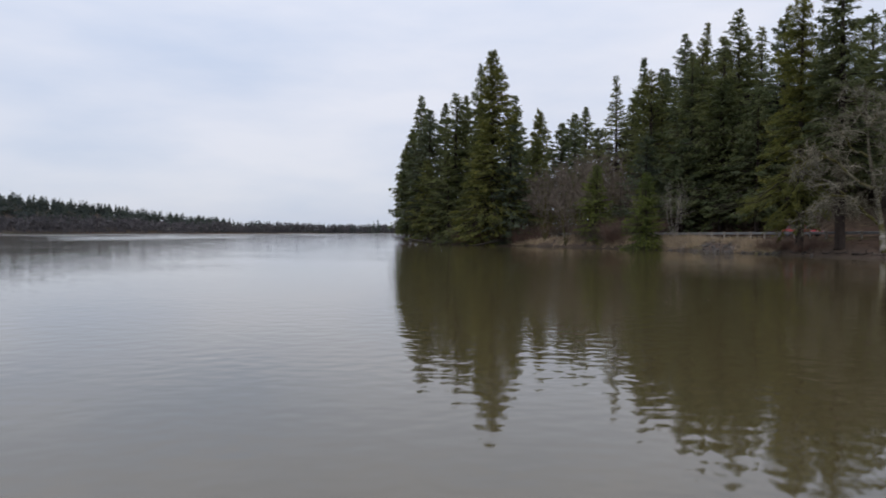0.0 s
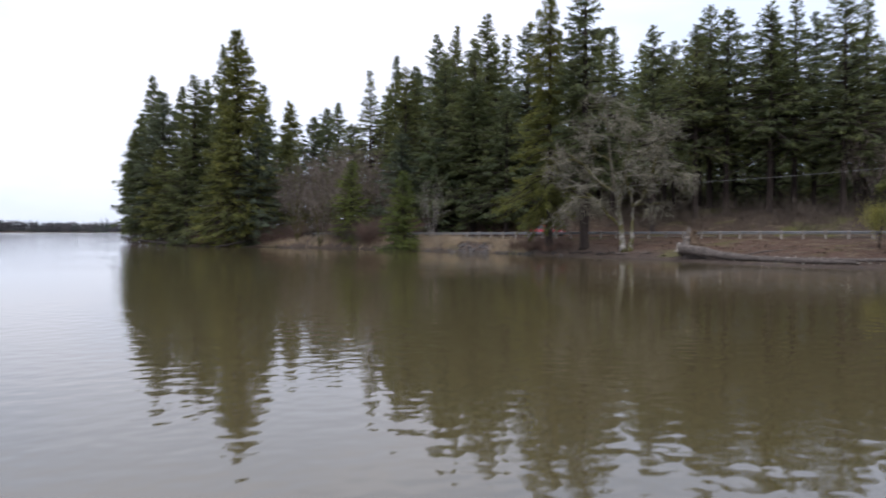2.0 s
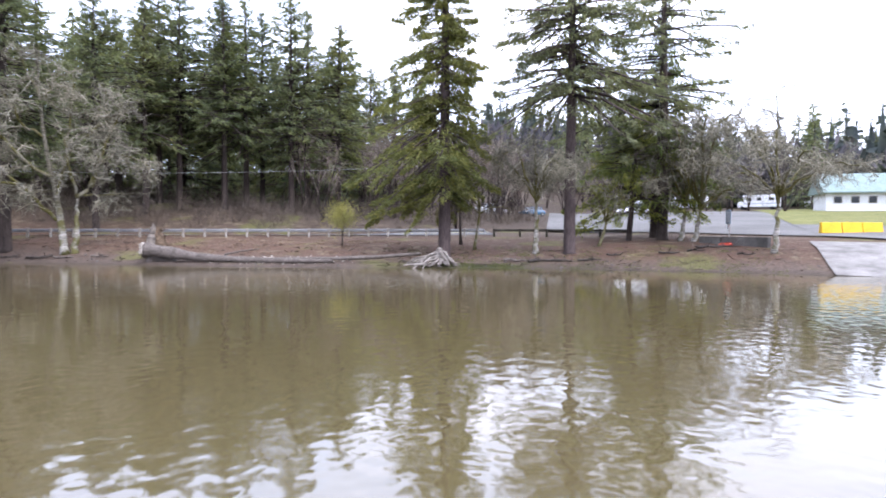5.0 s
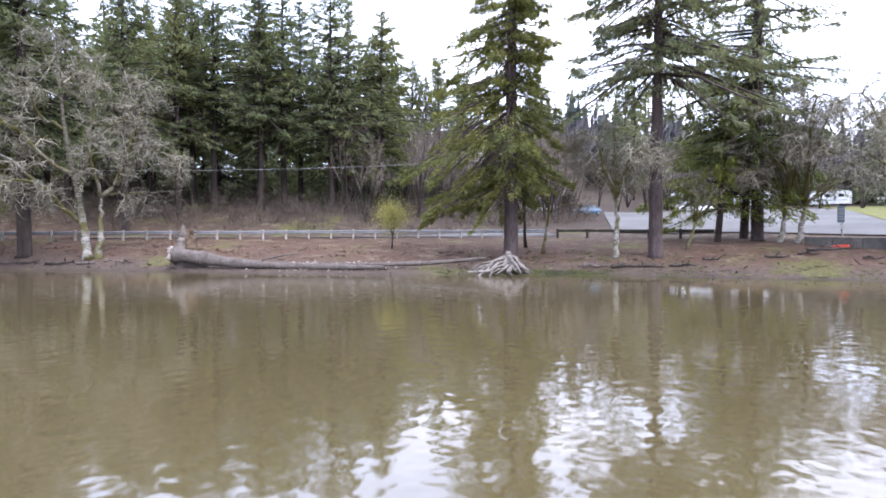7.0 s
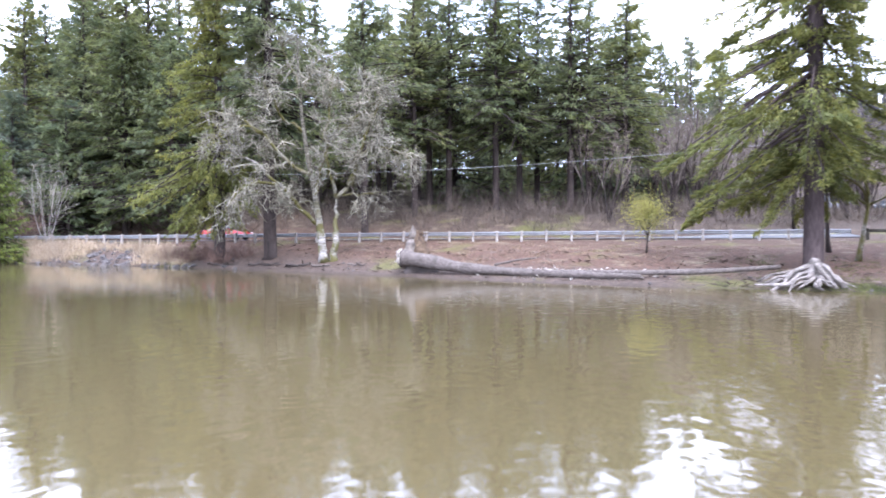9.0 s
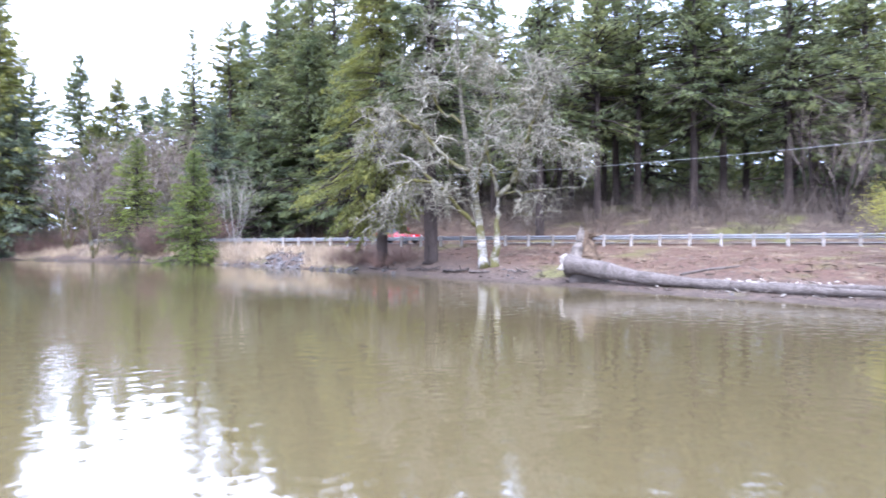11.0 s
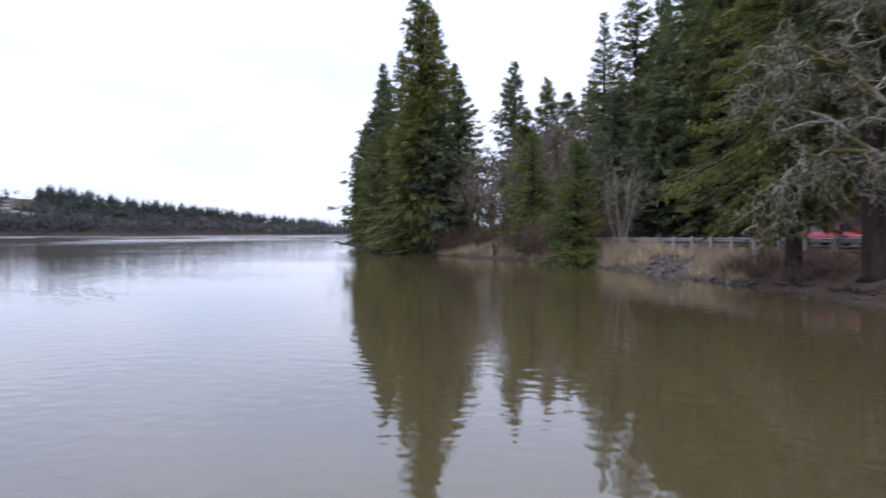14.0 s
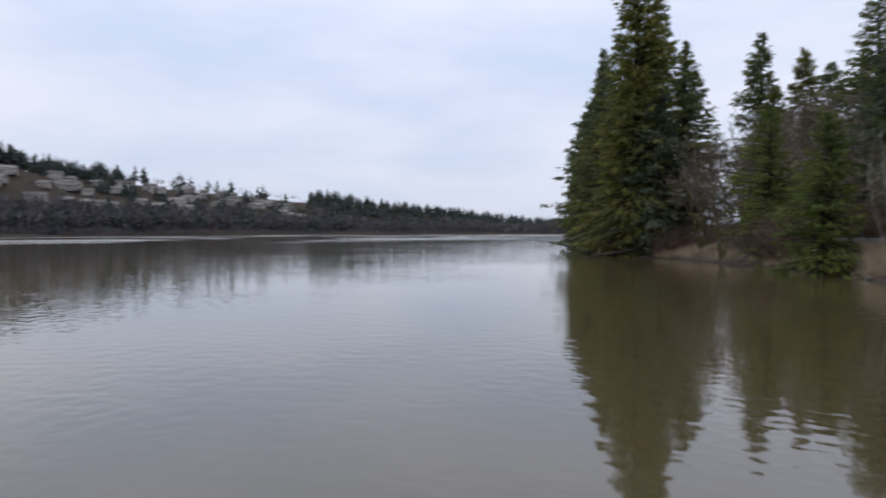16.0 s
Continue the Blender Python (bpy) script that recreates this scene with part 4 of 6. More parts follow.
def old_maple(x, y, turn, seed, trunks, limbs, label, coat=0.027, name="maple_tree"):
    """An old leafless maple: pale trunks, mossy crooked limbs, twigs thick with lichen.
    limbs: (points, radius, branches, droop); points in the tree's own axes."""
    r = np.random.RandomState(seed)
    t = thing(name, label, "tree", "", "", pose(x, y, ground_z(x, y) - 0.1, 0, 0, turn))
    for pts, rad in trunks:
        line = crooked_path(r, pts, 16, 0.045)
        rr_ = np.interp(np.linspace(0, 1, 16), [0, 0.06, 0.5, 1], [rad * 1.5, rad * 1.08, rad * 0.66, rad * 0.2])
        part_mesh("trunk", mesh_np("trunk", *tubes(line[None], rr_[None], 11), MAT_WHITE_BARK, True), t, "white bark with moss")
    lots = []
    for pts, rad, many, sag in limbs:
        line = crooked_path(r, pts, 13, 0.07)
        lr = np.linspace(rad, rad * 0.32, 13)
        part_mesh("limb", mesh_np("limb", *tubes(line[None], lr[None], 8), MAT_LIMB, True), t, "crooked limb furred with moss")
        b1, r1 = sprout(r, line[None], lr[None], many, 0.3, 1.9, coat * 1.9, 7, 0.34, sag)
        b2, r2 = sprout(r, b1, r1, 8, 0.2, 0.95, coat * 1.2, 5, 0.5, sag * 0.8)
        b3, r3 = sprout(r, b2, r2, 5, 0.2, 0.44, coat * 0.85, 4, 0.5, sag * 0.4)
        lots += [tubes(b1, r1, 4), tubes(b2, r2, 3), slivers(r, b3[:, :3], r3), slivers(r, b3[:, 2:], r3)]
    part_mesh("crown", mesh_np("crown", *joined(*lots), MAT_LICHEN), t, "crooked twigs thick with pale grey lichen")
    return t


# own axes: x across the shore to the south-east, y away from the water, z up
old_maple(38.65, 65.8, -29, 31,
          [([(0, 0, 0), (-0.15, 0, 1.6), (-0.35, 0, 3.2), (-0.75, 0.1, 5.6), (-1.3, 0.2, 8.6), (-1.6, 0.1, 12.0), (-1.7, 0.3, 15.8)], 0.29),
           ([(0.62, -0.1, 0), (0.72, -0.1, 1.6), (0.86, -0.15, 3.4), (0.8, -0.2, 4.9)], 0.26)],
          [([(-0.3, 0, 2.7), (-1.5, -0.4, 3.7), (-3.0, -0.7, 5.4), (-4.6, -1.0, 7.0), (-6.4, -1.3, 7.6)], 0.17, 26, 0.16),
           ([(-3.0, -0.7, 5.4), (-4.4, -1.4, 5.6), (-5.8, -1.8, 4.8), (-6.6, -2.0, 3.4)], 0.10, 20, 0.22),
           ([(-0.8, 0.1, 6.2), (-2.4, -0.3, 6.9), (-4.0, -0.3, 8.8), (-5.6, -0.2, 10.0), (-7.0, 0, 10.2)], 0.15, 26, 0.14),
           ([(-4.0, -0.3, 8.8), (-5.0, -0.8, 9.4), (-6.4, -1.2, 9.0), (-7.4, -1.4, 8.2)], 0.09, 16, 0.18),
           ([(-1.35, 0.2, 9.2), (-2.6, 0.2, 10.0), (-3.6, 0.1, 11.6), (-4.4, 0.1, 13.2)], 0.11, 22, 0.1),
           ([(-1.6, 0.1, 11.6), (-0.8, 0.2, 13.2), (-0.2, 0.4, 15.0)], 0.09, 16, 0.04),
           ([(-1.6, 0.1, 12.4), (-2.5, 0.3, 14.2), (-3.0, 0.4, 16.0)], 0.08, 16, 0.04),
           ([(-0.6, 0, 4.8), (-0.3, -0.9, 6.2), (0.2, -1.4, 7.6), (0.2, -1.6, 9.0)], 0.10, 18, 0.14),
           ([(0.8, -0.2, 4.6), (0.3, -0.4, 6.8), (0.1, -0.3, 9.0), (0.5, 0.1, 11.8), (0.8, 0.2, 14.0)], 0.13, 20, 0.06),
           ([(0.8, -0.2, 4.6), (1.9, -0.4, 5.4), (2.2, -0.3, 7.4), (3.4, 0.1, 9.8), (4.4, 0.3, 12.6)], 0.17, 28, 0.05),
           ([(1.9, -0.4, 5.4), (2.4, -0.7, 7.6), (4.0, -0.8, 8.2), (5.6, -1.0, 7.6), (6.6, -1.1, 6.4)], 0.11, 24, 0.18),
           ([(0.2, -0.3, 8.4), (1.7, 0.1, 9.6), (3.2, 0.4, 11.2), (4.9, 0.5, 12.2)], 0.11, 24, 0.07),
           ([(2.8, -0.1, 8.6), (3.2, 0.6, 11.0), (3.0, 1.0, 14.0)], 0.09, 22, 0.03),
           ([(0.95, -0.2, 4.7), (2.6, -0.4, 4.9), (4.0, -0.8, 5.0)], 0.07, 9, 0.1)],
          "old leafless maple with two white trunks, moss and pale lichen")
crooked_maple(58.2, 28.0, 34, 2.8, 0.14, 3.6, "small leaning leafless tree on the bank", 4, (0.3, -0.2), trunk_mat=MAT_LIMB)
crooked_maple(53.6, 37.0, 35, 3.6, 0.14, 4.2, "slender leafless tree beside the old fir", 4, (0.12, -0.1), trunk_mat=MAT_LIMB)
crooked_maple(55.7, 39.1, 36, 5.0, 0.13, 4.2, "slender dark leafless tree near the road", 3, trunk_mat=MAT_BARK, twig_mat=MAT_TWIG_BROWN)
def spreading_maple(x, y, seed, fork, girth, reach, top, label, limbs=8, lean=(0, 0), many=13, coat=0.024):
    """A maple whose trunk breaks into crooked limbs that spread and sag at their ends."""
    q = np.random.RandomState(seed)
    head = np.array([lean[0], lean[1], 1.0]) * fork
    arms = []
    for k in range(limbs):
        a = k * 6.283 / limbs + q.uniform(-0.35, 0.35)
        out, up = reach * q.uniform(0.65, 1.05), (top - fork) * q.uniform(0.3, 1.0)
        c, d = math.cos(a), math.sin(a)
        h = head * q.uniform(0.8, 1.0)
        arms.append(([h, h + np.array([c * out * 0.28, d * out * 0.28, up * 0.5]), h + np.array([c * out * 0.62, d * out * 0.62, up * 0.95]), h + np.array([c * out, d * out, up * q.uniform(0.6, 0.95)])], girth * q.uniform(0.4, 0.6), many, 0.12))
    arms.append(([head, head + np.array([0.2, 0.1, (top - fork) * 0.5]), head + np.array([-0.1, 0.3, top - fork])], girth * 0.5, many, 0.04))
    return old_maple(x, y, 0, seed, [([(0, 0, 0), head * 0.4 + np.array([0.06, -0.05, 0]), head * 0.75, head], girth)], arms, label, coat, "bare_maple")


spreading_maple(53.8, 31.9, 33, 5.0, 0.2, 5.0, 9.4, "grey leafless maple with a tangled lichened crown", 9)
spreading_maple(63.6, 22.2, 37, 3.6, 0.2, 5.0, 11.5, "dark leafless maple with a pale trunk and spreading limbs", 8, (0.05, -0.1))
spreading_maple(63.2, 21.1, 38, 3.4, 0.22, 5.4, 11.0, "leafless maple with a pale trunk and mossy limbs", 8, (0.1, -0.15))
spreading_maple(57.4, 15.2, 39, 4.4, 0.2, 5.6, 11.5, "leafless lichened maple with a white trunk by the boat ramp", 9, (0.0, -0.05), 15)
# pale birch clump and brown bare trees on the point
bare_tree(27.4, 95.9, 41, [((a * 1.5, b * 1.5, 1), 6.0, 0.04) for a, b in ((0.0, 0.0), (0.2, 0.08), (-0.18, 0.1), (0.12, -0.18), (-0.24, -0.1), (0.28, -0.05))], "many-stemmed pale birch on the bank", name="birch_tree",
          kids=(5, 4, 3, 2), up=0.12, spread=(15, 36), trunk_mat=MAT_POST, limb_mat=MAT_TWIG_GREY, twig_mat=MAT_TWIG_GREY)
for k, (x, y, h) in enumerate([(14.4, 112.5, 12), (11.5, 118, 15), (19.5, 117, 17), (15, 123, 18), (23.5, 113.5, 14), (24.5, 119, 18), (18.5, 128, 19), (25.5, 105.0, 10.0), (21, 123, 19), (11, 126, 17)]):
    bare_tree(x, y, 50 + k, [((0.05, 0, 1), h * 0.62, 0.12), ((0.3, 0.2, 1), h * 0.55, 0.1), ((-0.3, -0.1, 1), h * 0.55, 0.1)], "leafless grey-brown tree in the thicket on the point", name="bare_tree", group="thicket trees",
              fine=0.028, kids=(7, 6, 5, 3), trunk_mat=MAT_LIMB, limb_mat=MAT_TWIG_BROWN, twig_mat=MAT_TWIG_BROWN, up=0.12, spread=(22, 55))

# more of the thicket, deeper on the point
first = [o for o in bpy.data.objects if o.name.startswith("bare_tree") and o.parent is None][:4]
q = np.random.RandomState(61)
for k, (x, y) in enumerate([(8, 131), (13, 133), (17, 137), (22, 134), (10, 140), (15, 145), (21, 143), (26, 139), (27, 126), (6, 145)]):
    s = q.uniform(0.85, 1.2)
    mm = pose(x, y, ground_z(x, y) - 0.1, 0, 0, q.uniform(0, 360)) @ Matrix.Diagonal((s, s, s, 1))
    copy_thing(first[k % 4], mm).matrix_basis = mm


# ---- guardrail ----
def w_beam(length):
    """A corrugated steel rail along +x, with rounded waves and a real thickness."""
    prof = []
    for k in range(17):
        z = -0.155 + 0.31 * k / 16
        prof.append((0.042 * math.cos((z / 0.31) * 4 * math.pi) * (1 if abs(z) < 0.15 else 0.4), z))
    pts = [(y - 0.045, z) for y, z in prof] + [(y - 0.052, z) for y, z in prof[::-1]]
    bm = bmesh.new()
    ends = [[bm.verts.new((x, y, z)) for y, z in pts] for x in (-0.06, length + 0.06)]
    n = len(pts)
    for j in range(n):
        bm.faces.new((ends[0][j], ends[1][j], ends[1][(j + 1) % n], ends[0][(j + 1) % n]))
    return bm


def guard_post():
    bm = bmesh.new()
    box(bm, (0.17, 0.20, 1.15), (0, 0, 0.275), 0.012)
    return bm


STEP = 1.905
guardrail = thing("guardrail", "galvanised steel guardrail on grey wooden posts along the road", "guardrail")
line_all = resample(smooth_line(RAIL[2:14]), STEP)
g_mesh = b_mesh = None
n_posts = len(line_all)
for k in range(n_posts - 1):
    (ax, ay), (bx, by) = line_all[k], line_all[k + 1]
    az_, bz_ = ground_z(ax, ay), ground_z(bx, by)
    yaw = math.degrees(math.atan2(by - ay, bx - ax))
    m = pose(ax, ay, az_, 0, 0, yaw)
    if g_mesh is None:
        g_mesh = part("post", guard_post(), MAT_POST, guardrail, "grey weathered wooden post", m).data
    else:
        part_mesh("post", g_mesh, guardrail, "", m)
    tilt = -math.degrees(math.atan2(bz_ - az_, STEP))
    m2 = Matrix.Translation((ax, ay, az_ + 0.62)) @ Euler((0, radians(tilt), radians(yaw))).to_matrix().to_4x4() @ Matrix.Translation((0, 0.19, 0))
    if b_mesh is None:
        b_mesh = part("rail", w_beam(STEP), MAT_STEEL, guardrail, "corrugated galvanised rail", m2).data
    else:
        part_mesh("rail", b_mesh, guardrail, "", m2)

timber_fence = thing("timber_fence", "dark wooden rail fence beside the parking lot", "fence")
tl = resample(smooth_line(RAIL[13:]), 2.6)
tp = tb = None
for k in range(len(tl) - 1):
    (ax, ay), (bx, by) = tl[k], tl[k + 1]
    az_, bz_ = ground_z(ax, ay), ground_z(bx, by)
    yaw = math.degrees(math.atan2(by - ay, bx - ax))
    L = math.hypot(bx - ax, by - ay)
    bm = box(bmesh.new(), (0.20, 0.20, 1.1), (0, 0, 0.25), 0.015)
    if tp is None:
        tp = part("post", bm, MAT_TIMBER, timber_fence, "", pose(ax, ay, az_, 0, 0, yaw)).data
    else:
        bm.free()
        part_mesh("post", tp, timber_fence, "", pose(ax, ay, az_, 0, 0, yaw))
    bm = box(bmesh.new(), (2.66, 0.14, 0.24), (1.3, 0.18, 0), 0.02)
    m2 = Matrix.Translation((ax, ay, az_ + 0.64)) @ Euler((0, -math.atan2(bz_ - az_, L), radians(yaw))).to_matrix().to_4x4()
    if tb is None:
        tb = part("rail", bm, MAT_TIMBER, timber_fence, "", m2).data
    else:
        bm.free()
        part_mesh("rail", tb, timber_fence, "", m2)


# ---- driftwood and stump ----
def bent_log(points, radii, sides=14, seed=0, knots=0.06):
    """A worn trunk: rings along a bent line, uneven by noise, closed at the ends."""
    p = np.array(points, float)
    s = np.linspace(0, len(p) - 1, 40)
    line = np.column_stack([np.interp(s, range(len(p)), p[:, j]) for j in range(3)])
    for _ in range(6):
        line[1:-1] = (line[:-2] + line[1:-1] * 2 + line[2:]) / 4
    rad = np.interp(s, range(len(p)), radii)
    v, f = tubes(line[None], rad[None], sides)
    r = np.random.RandomState(seed)
    ph = r.uniform(0, 6, 6)
    c = np.repeat(line, sides, 0)
    d = v - c
    w = 1 + knots * (np.sin(v[:, 0] * 3.1 + ph[0]) + np.sin(v[:, 1] * 2.3 + ph[1]) + np.sin(v[:, 2] * 9 + ph[2]) + np.sin((v[:, 0] + v[:, 1]) * 7 + ph[3]) * 0.5)
    return c + d * w[:, None], f


def centred(v, x, y, z):
    return v - np.array([x, y, z])


ox, oy, oz = 38.5, 57.4, 0.0
fallen = thing("fallen_log", "long grey driftwood trunk lying along the waterline", "log", "", "", pose(ox, oy, oz))
v, f = bent_log([(38.98, 57.25, 1.14), (39.55, 55.95, 0.94), (40.2, 53.4, 0.58), (41.3, 50.2, 0.40), (42.3, 46.7, 0.36), (43.3, 43.6, 0.38)], [0.56, 0.42, 0.31, 0.25, 0.19, 0.12], 16, 2)
part_mesh("trunk", mesh_np("trunk", centred(v, ox, oy, oz), f, MAT_DRIFT, True), fallen)
r = np.random.RandomState(4)
paths, rads = [], []
for k in range(64):
    a = r.uniform(0, 6.283)
    st = np.array([38.92, 57.38, 1.14]) + np.array([0.30 * math.cos(a), 0.15 * math.cos(a), 0.52 * math.sin(a)]) * r.uniform(0.1, 1)
    tip = st + np.array([-0.12, 0.26, 0.03]) * r.uniform(0.2, 0.9) + r.normal(0, 0.08, 3)
    paths.append([st, (st + tip) / 2, tip])
    rads.append([0.10, 0.075, 0.02])
v, f = tubes(np.array(paths), np.array(rads), 5)
part_mesh("broken_end", mesh_np("broken_end", centred(v, ox, oy, oz), f, MAT_PALE_WOOD), fallen, "pale splintered break of the trunk")
v, f = bent_log([(39.2, 57.2, 0.7), (39.75, 57.6, 1.4), (40.15, 57.85, 2.1), (40.35, 58.0, 2.75), (40.3, 57.95, 3.1)], [0.5, 0.44, 0.38, 0.25, 0.06], 11, 9, 0.13)
w, g = bent_log([(39.3, 57.3, 0.15), (39.5, 56.9, 0.5), (39.9, 56.2, 0.35), (40.3, 55.2, 0.15)], [0.35, 0.42, 0.34, 0.12], 12, 17, 0.14)
part_mesh("root_clod", mesh_np("root_clod", centred(w, ox, oy, oz), g, MAT_DARK_WOOD), fallen, "dark wet soil and roots under the butt")
part_mesh("root_spike", mesh_np("root_spike", centred(v, ox, oy, oz), f, MAT_ROOT_WOOD, True), fallen, "upright grey root plate edge")
v, f = bent_log([(39.95, 57.0, 0.6), (40.2, 57.2, 1.2), (40.4, 57.45, 1.9), (40.5, 57.75, 2.75)], [0.72, 0.60, 0.42, 0.12], 16, 12, 0.07)
part_mesh("root_mass", mesh_np("root_mass", centred(v, ox, oy, oz), f, MAT_ROOT_SOIL, False), fallen, "brown soil behind the root spike")
paths, rads = [], []
for k in range(150):
    u = r.uniform(0, 1)
    st = np.array([39.95 + 0.5 * u, 57.2 + 0.5 * u, 0.7 + 1.9 * u]) + r.normal(0, 0.08, 3)
    way = np.array([0.6, -0.55, r.uniform(-0.7, 0.5)]) + r.normal(0, 0.45, 3)
    L = r.uniform(0.3, 0.8) * (1.15 - 0.5 * u)
    paths.append([st, st + way * L * 0.5 + r.normal(0, 0.05, 3), st + way * L])
    rads.append([0.045, 0.03, 0.01])
v, f = tubes(np.array(paths), np.array(rads), 4)
part_mesh("root_tangle", mesh_np("root_tangle", centred(v, ox, oy, oz), f, MAT_ROOT_SOIL), fallen, "tangle of thin brown roots")
for k in range(26):
    u = r.uniform(0.1, 0.95)
    st = np.array([np.interp(u, [0, 1], [39.2, 43]), np.interp(u, [0, 1], [56, 44.5]), 0.45])
    tip = st + np.array([r.uniform(-0.3, 0.1), r.uniform(-0.25, 0.1), r.uniform(-0.4, 0.42)])
    v, f = tubes(np.array([[st, (st + tip) / 2 + 0.02, tip]]), np.array([[0.04, 0.032, 0.012]]), 5)
    part_mesh("branch_stub", mesh_np("branch_stub", centred(v, ox, oy, oz), f, MAT_DRIFT), fallen)


def lying_log(name, pts, radii, mat, label, seed):
    v, f = bent_log(pts, radii, 9, seed)
    o = pts[0]
    t = thing(name, label, "log", "driftwood on the shore", "", pose(*o))
    part_mesh("trunk", mesh_np("trunk", centred(v, *o), f, mat, True), t)
    return t


lying_log("driftwood_log", [(42.4, 48.2, 0.48), (43.8, 44.2, 0.52), (45.0, 41.0, 0.66), (46.6, 38.2, 0.95)], [0.10, 0.14, 0.14, 0.1], MAT_DRIFT, "slim grey driftwood pole behind the long log", 5)
lying_log("driftwood_log", [(41.9, 52.4, 0.72), (43.0, 51.7, 0.98), (44.2, 51.0, 1.12)], [0.07, 0.055, 0.03], MAT_DRIFT, "grey broken branch leaning on the bank", 6)


def driftwood(x, y, yaw, length, seed, mat, label):
    """A crooked, forked piece of driftwood with snapped stubs."""
    q = np.random.RandomState(seed)
    t = thing("driftwood_log", label, "log", "driftwood on the shore", "", pose(x, y, ground_z(x, y) + 0.05, 0, 0, yaw))
    k = 6
    line = np.column_stack([np.linspace(-0.5, 0.5, k) * length, np.cumsum(q.normal(0, 0.07, k)) * length * 0.5, np.abs(q.normal(0.05, 0.05, k))])
    rad = np.linspace(0.085, 0.035, k) * (0.6 + 0.25 * length)
    v, f = bent_log(line, rad, 8, seed, 0.16)
    part_mesh("trunk", mesh_np("trunk", v, f, mat, True), t)
    for j in range(q.randint(3, 6)):
        a = line[q.randint(1, k - 1)]
        w = np.array([q.uniform(-0.3, 0.6), q.choice([-1, 1]) * q.uniform(0.4, 1), q.uniform(0.0, 0.5)])
        L = q.uniform(0.25, 0.6) * length
        v, f = tubes(np.array([[a, a + w * L * 0.5 + q.normal(0, 0.05, 3), a + w * L]]), np.array([[0.045, 0.03, 0.012]]), 5)
        part_mesh("branch", mesh_np("branch", v, f, mat), t)


for k, (x, y, yaw, L, pale) in enumerate([(35.9, 70.4, -62, 1.7, 0), (36.3, 68.8, -40, 1.3, 0), (36.9, 66.5, -70, 1.9, 0), (37.6, 64.6, -55, 1.4, 1), (37.3, 65.8, -20, 1.2, 0), (34.6, 74.6, -60, 1.6, 1), (34.9, 73.2, -75, 1.3, 0), (38.9, 62.2, -50, 1.2, 1),
                                           (49.9, 31.9, -70, 2.2, 1), (50.6, 30.2, -60, 2.4, 0), (51.0, 29.0, -80, 1.6, 0), (51.8, 27.2, -65, 1.8, 0), (55.6, 22.2, -62, 1.6, 0), (56.9, 20.4, -70, 1.4, 0), (53.9, 25.8, -40, 1.5, 0), (58.6, 19.6, -60, 2.2, 0), (59.4, 18.4, -75, 1.8, 0), (56.2, 17.0, -80, 1.2, 0)]):
    driftwood(x, y, yaw, L, 600 + k, (MAT_DARK_WOOD, MAT_DRIFT)[pale], ("dark wet driftwood on the muddy shore", "grey forked driftwood on the shore")[pale])
lying_log("snag_log", [(-5.8, 132.7, 0.3), (-10.1, 139.4, 0.4), (-15.3, 145.2, 0.86), (-19.1, 147.4, 1.47)], [0.28, 0.24, 0.18, 0.09], MAT_DARK_WOOD, "dark dead trunk reaching out over the water", 14)
lying_log("snag_log", [(4.5, 124.0, 1.1), (1.5, 121.4, 0.55), (-1.2, 119.8, 0.1)], [0.16, 0.13, 0.07], MAT_DARK_WOOD, "dark dead trunk sliding off the bank", 15)

# stump on spread roots
sx, sy = 46.3, 36.6
stump = thing("stump", "bleached grey stump standing on spread roots in the shallows", "stump", "", "", pose(sx, sy, 0))
v, f = bent_log([(0.1, 0.1, 0.35), (0.05, 0.05, 0.75), (0.0, 0.0, 1.15), (0.05, 0.0, 1.38)], [0.5, 0.36, 0.27, 0.17], 12, 3, 0.12)
part_mesh("trunk", mesh_np("trunk", v, f, MAT_STUMP, True), stump)
for k in range(17):
    a = radians(78 + k * 240 / 16 + r.uniform(-12, 12))
    L = r.uniform(2.2, 3.3) if math.degrees(a) < 165 else r.uniform(1.2, 2.2) if math.degrees(a) < 260 else r.uniform(1.1, 1.9)
    ca, sa = math.cos(a), math.sin(a)
    w1, w2, w3 = r.uniform(-0.5, 0.5, 3) * L * 0.4
    h0 = r.uniform(0.5, 1.1)
    pts = [(ca * 0.15, sa * 0.15, h0), (ca * L * 0.32 - sa * w1, sa * L * 0.32 + ca * w1, h0 * r.uniform(0.75, 1.0)), (ca * L * 0.62 - sa * w2, sa * L * 0.62 + ca * w2, h0 * r.uniform(0.25, 0.65)), (ca * L - sa * w3, sa * L + ca * w3, r.uniform(-0.2, 0.25))]
    v, f = bent_log(pts, [0.15, 0.10, 0.075, 0.03], 7, 20 + k, 0.14)
    part_mesh("root", mesh_np("root", v, f, MAT_STUMP, True), stump)
    if k % 2:
        b0 = np.array(pts[1]) * 0.6 + np.array(pts[2]) * 0.4
        tip = b0 + np.array([ca * 0.7 - sa * r.uniform(-0.7, 0.7), sa * 0.7 + ca * r.uniform(-0.7, 0.7), -b0[2] + r.uniform(-0.1, 0.3)])
        v, f = bent_log([b0, (b0 + tip) / 2 + np.array([0, 0, 0.1]), tip], [0.08, 0.06, 0.025], 6, 40 + k, 0.14)
        part_mesh("root", mesh_np("root", v, f, MAT_STUMP, True), stump)


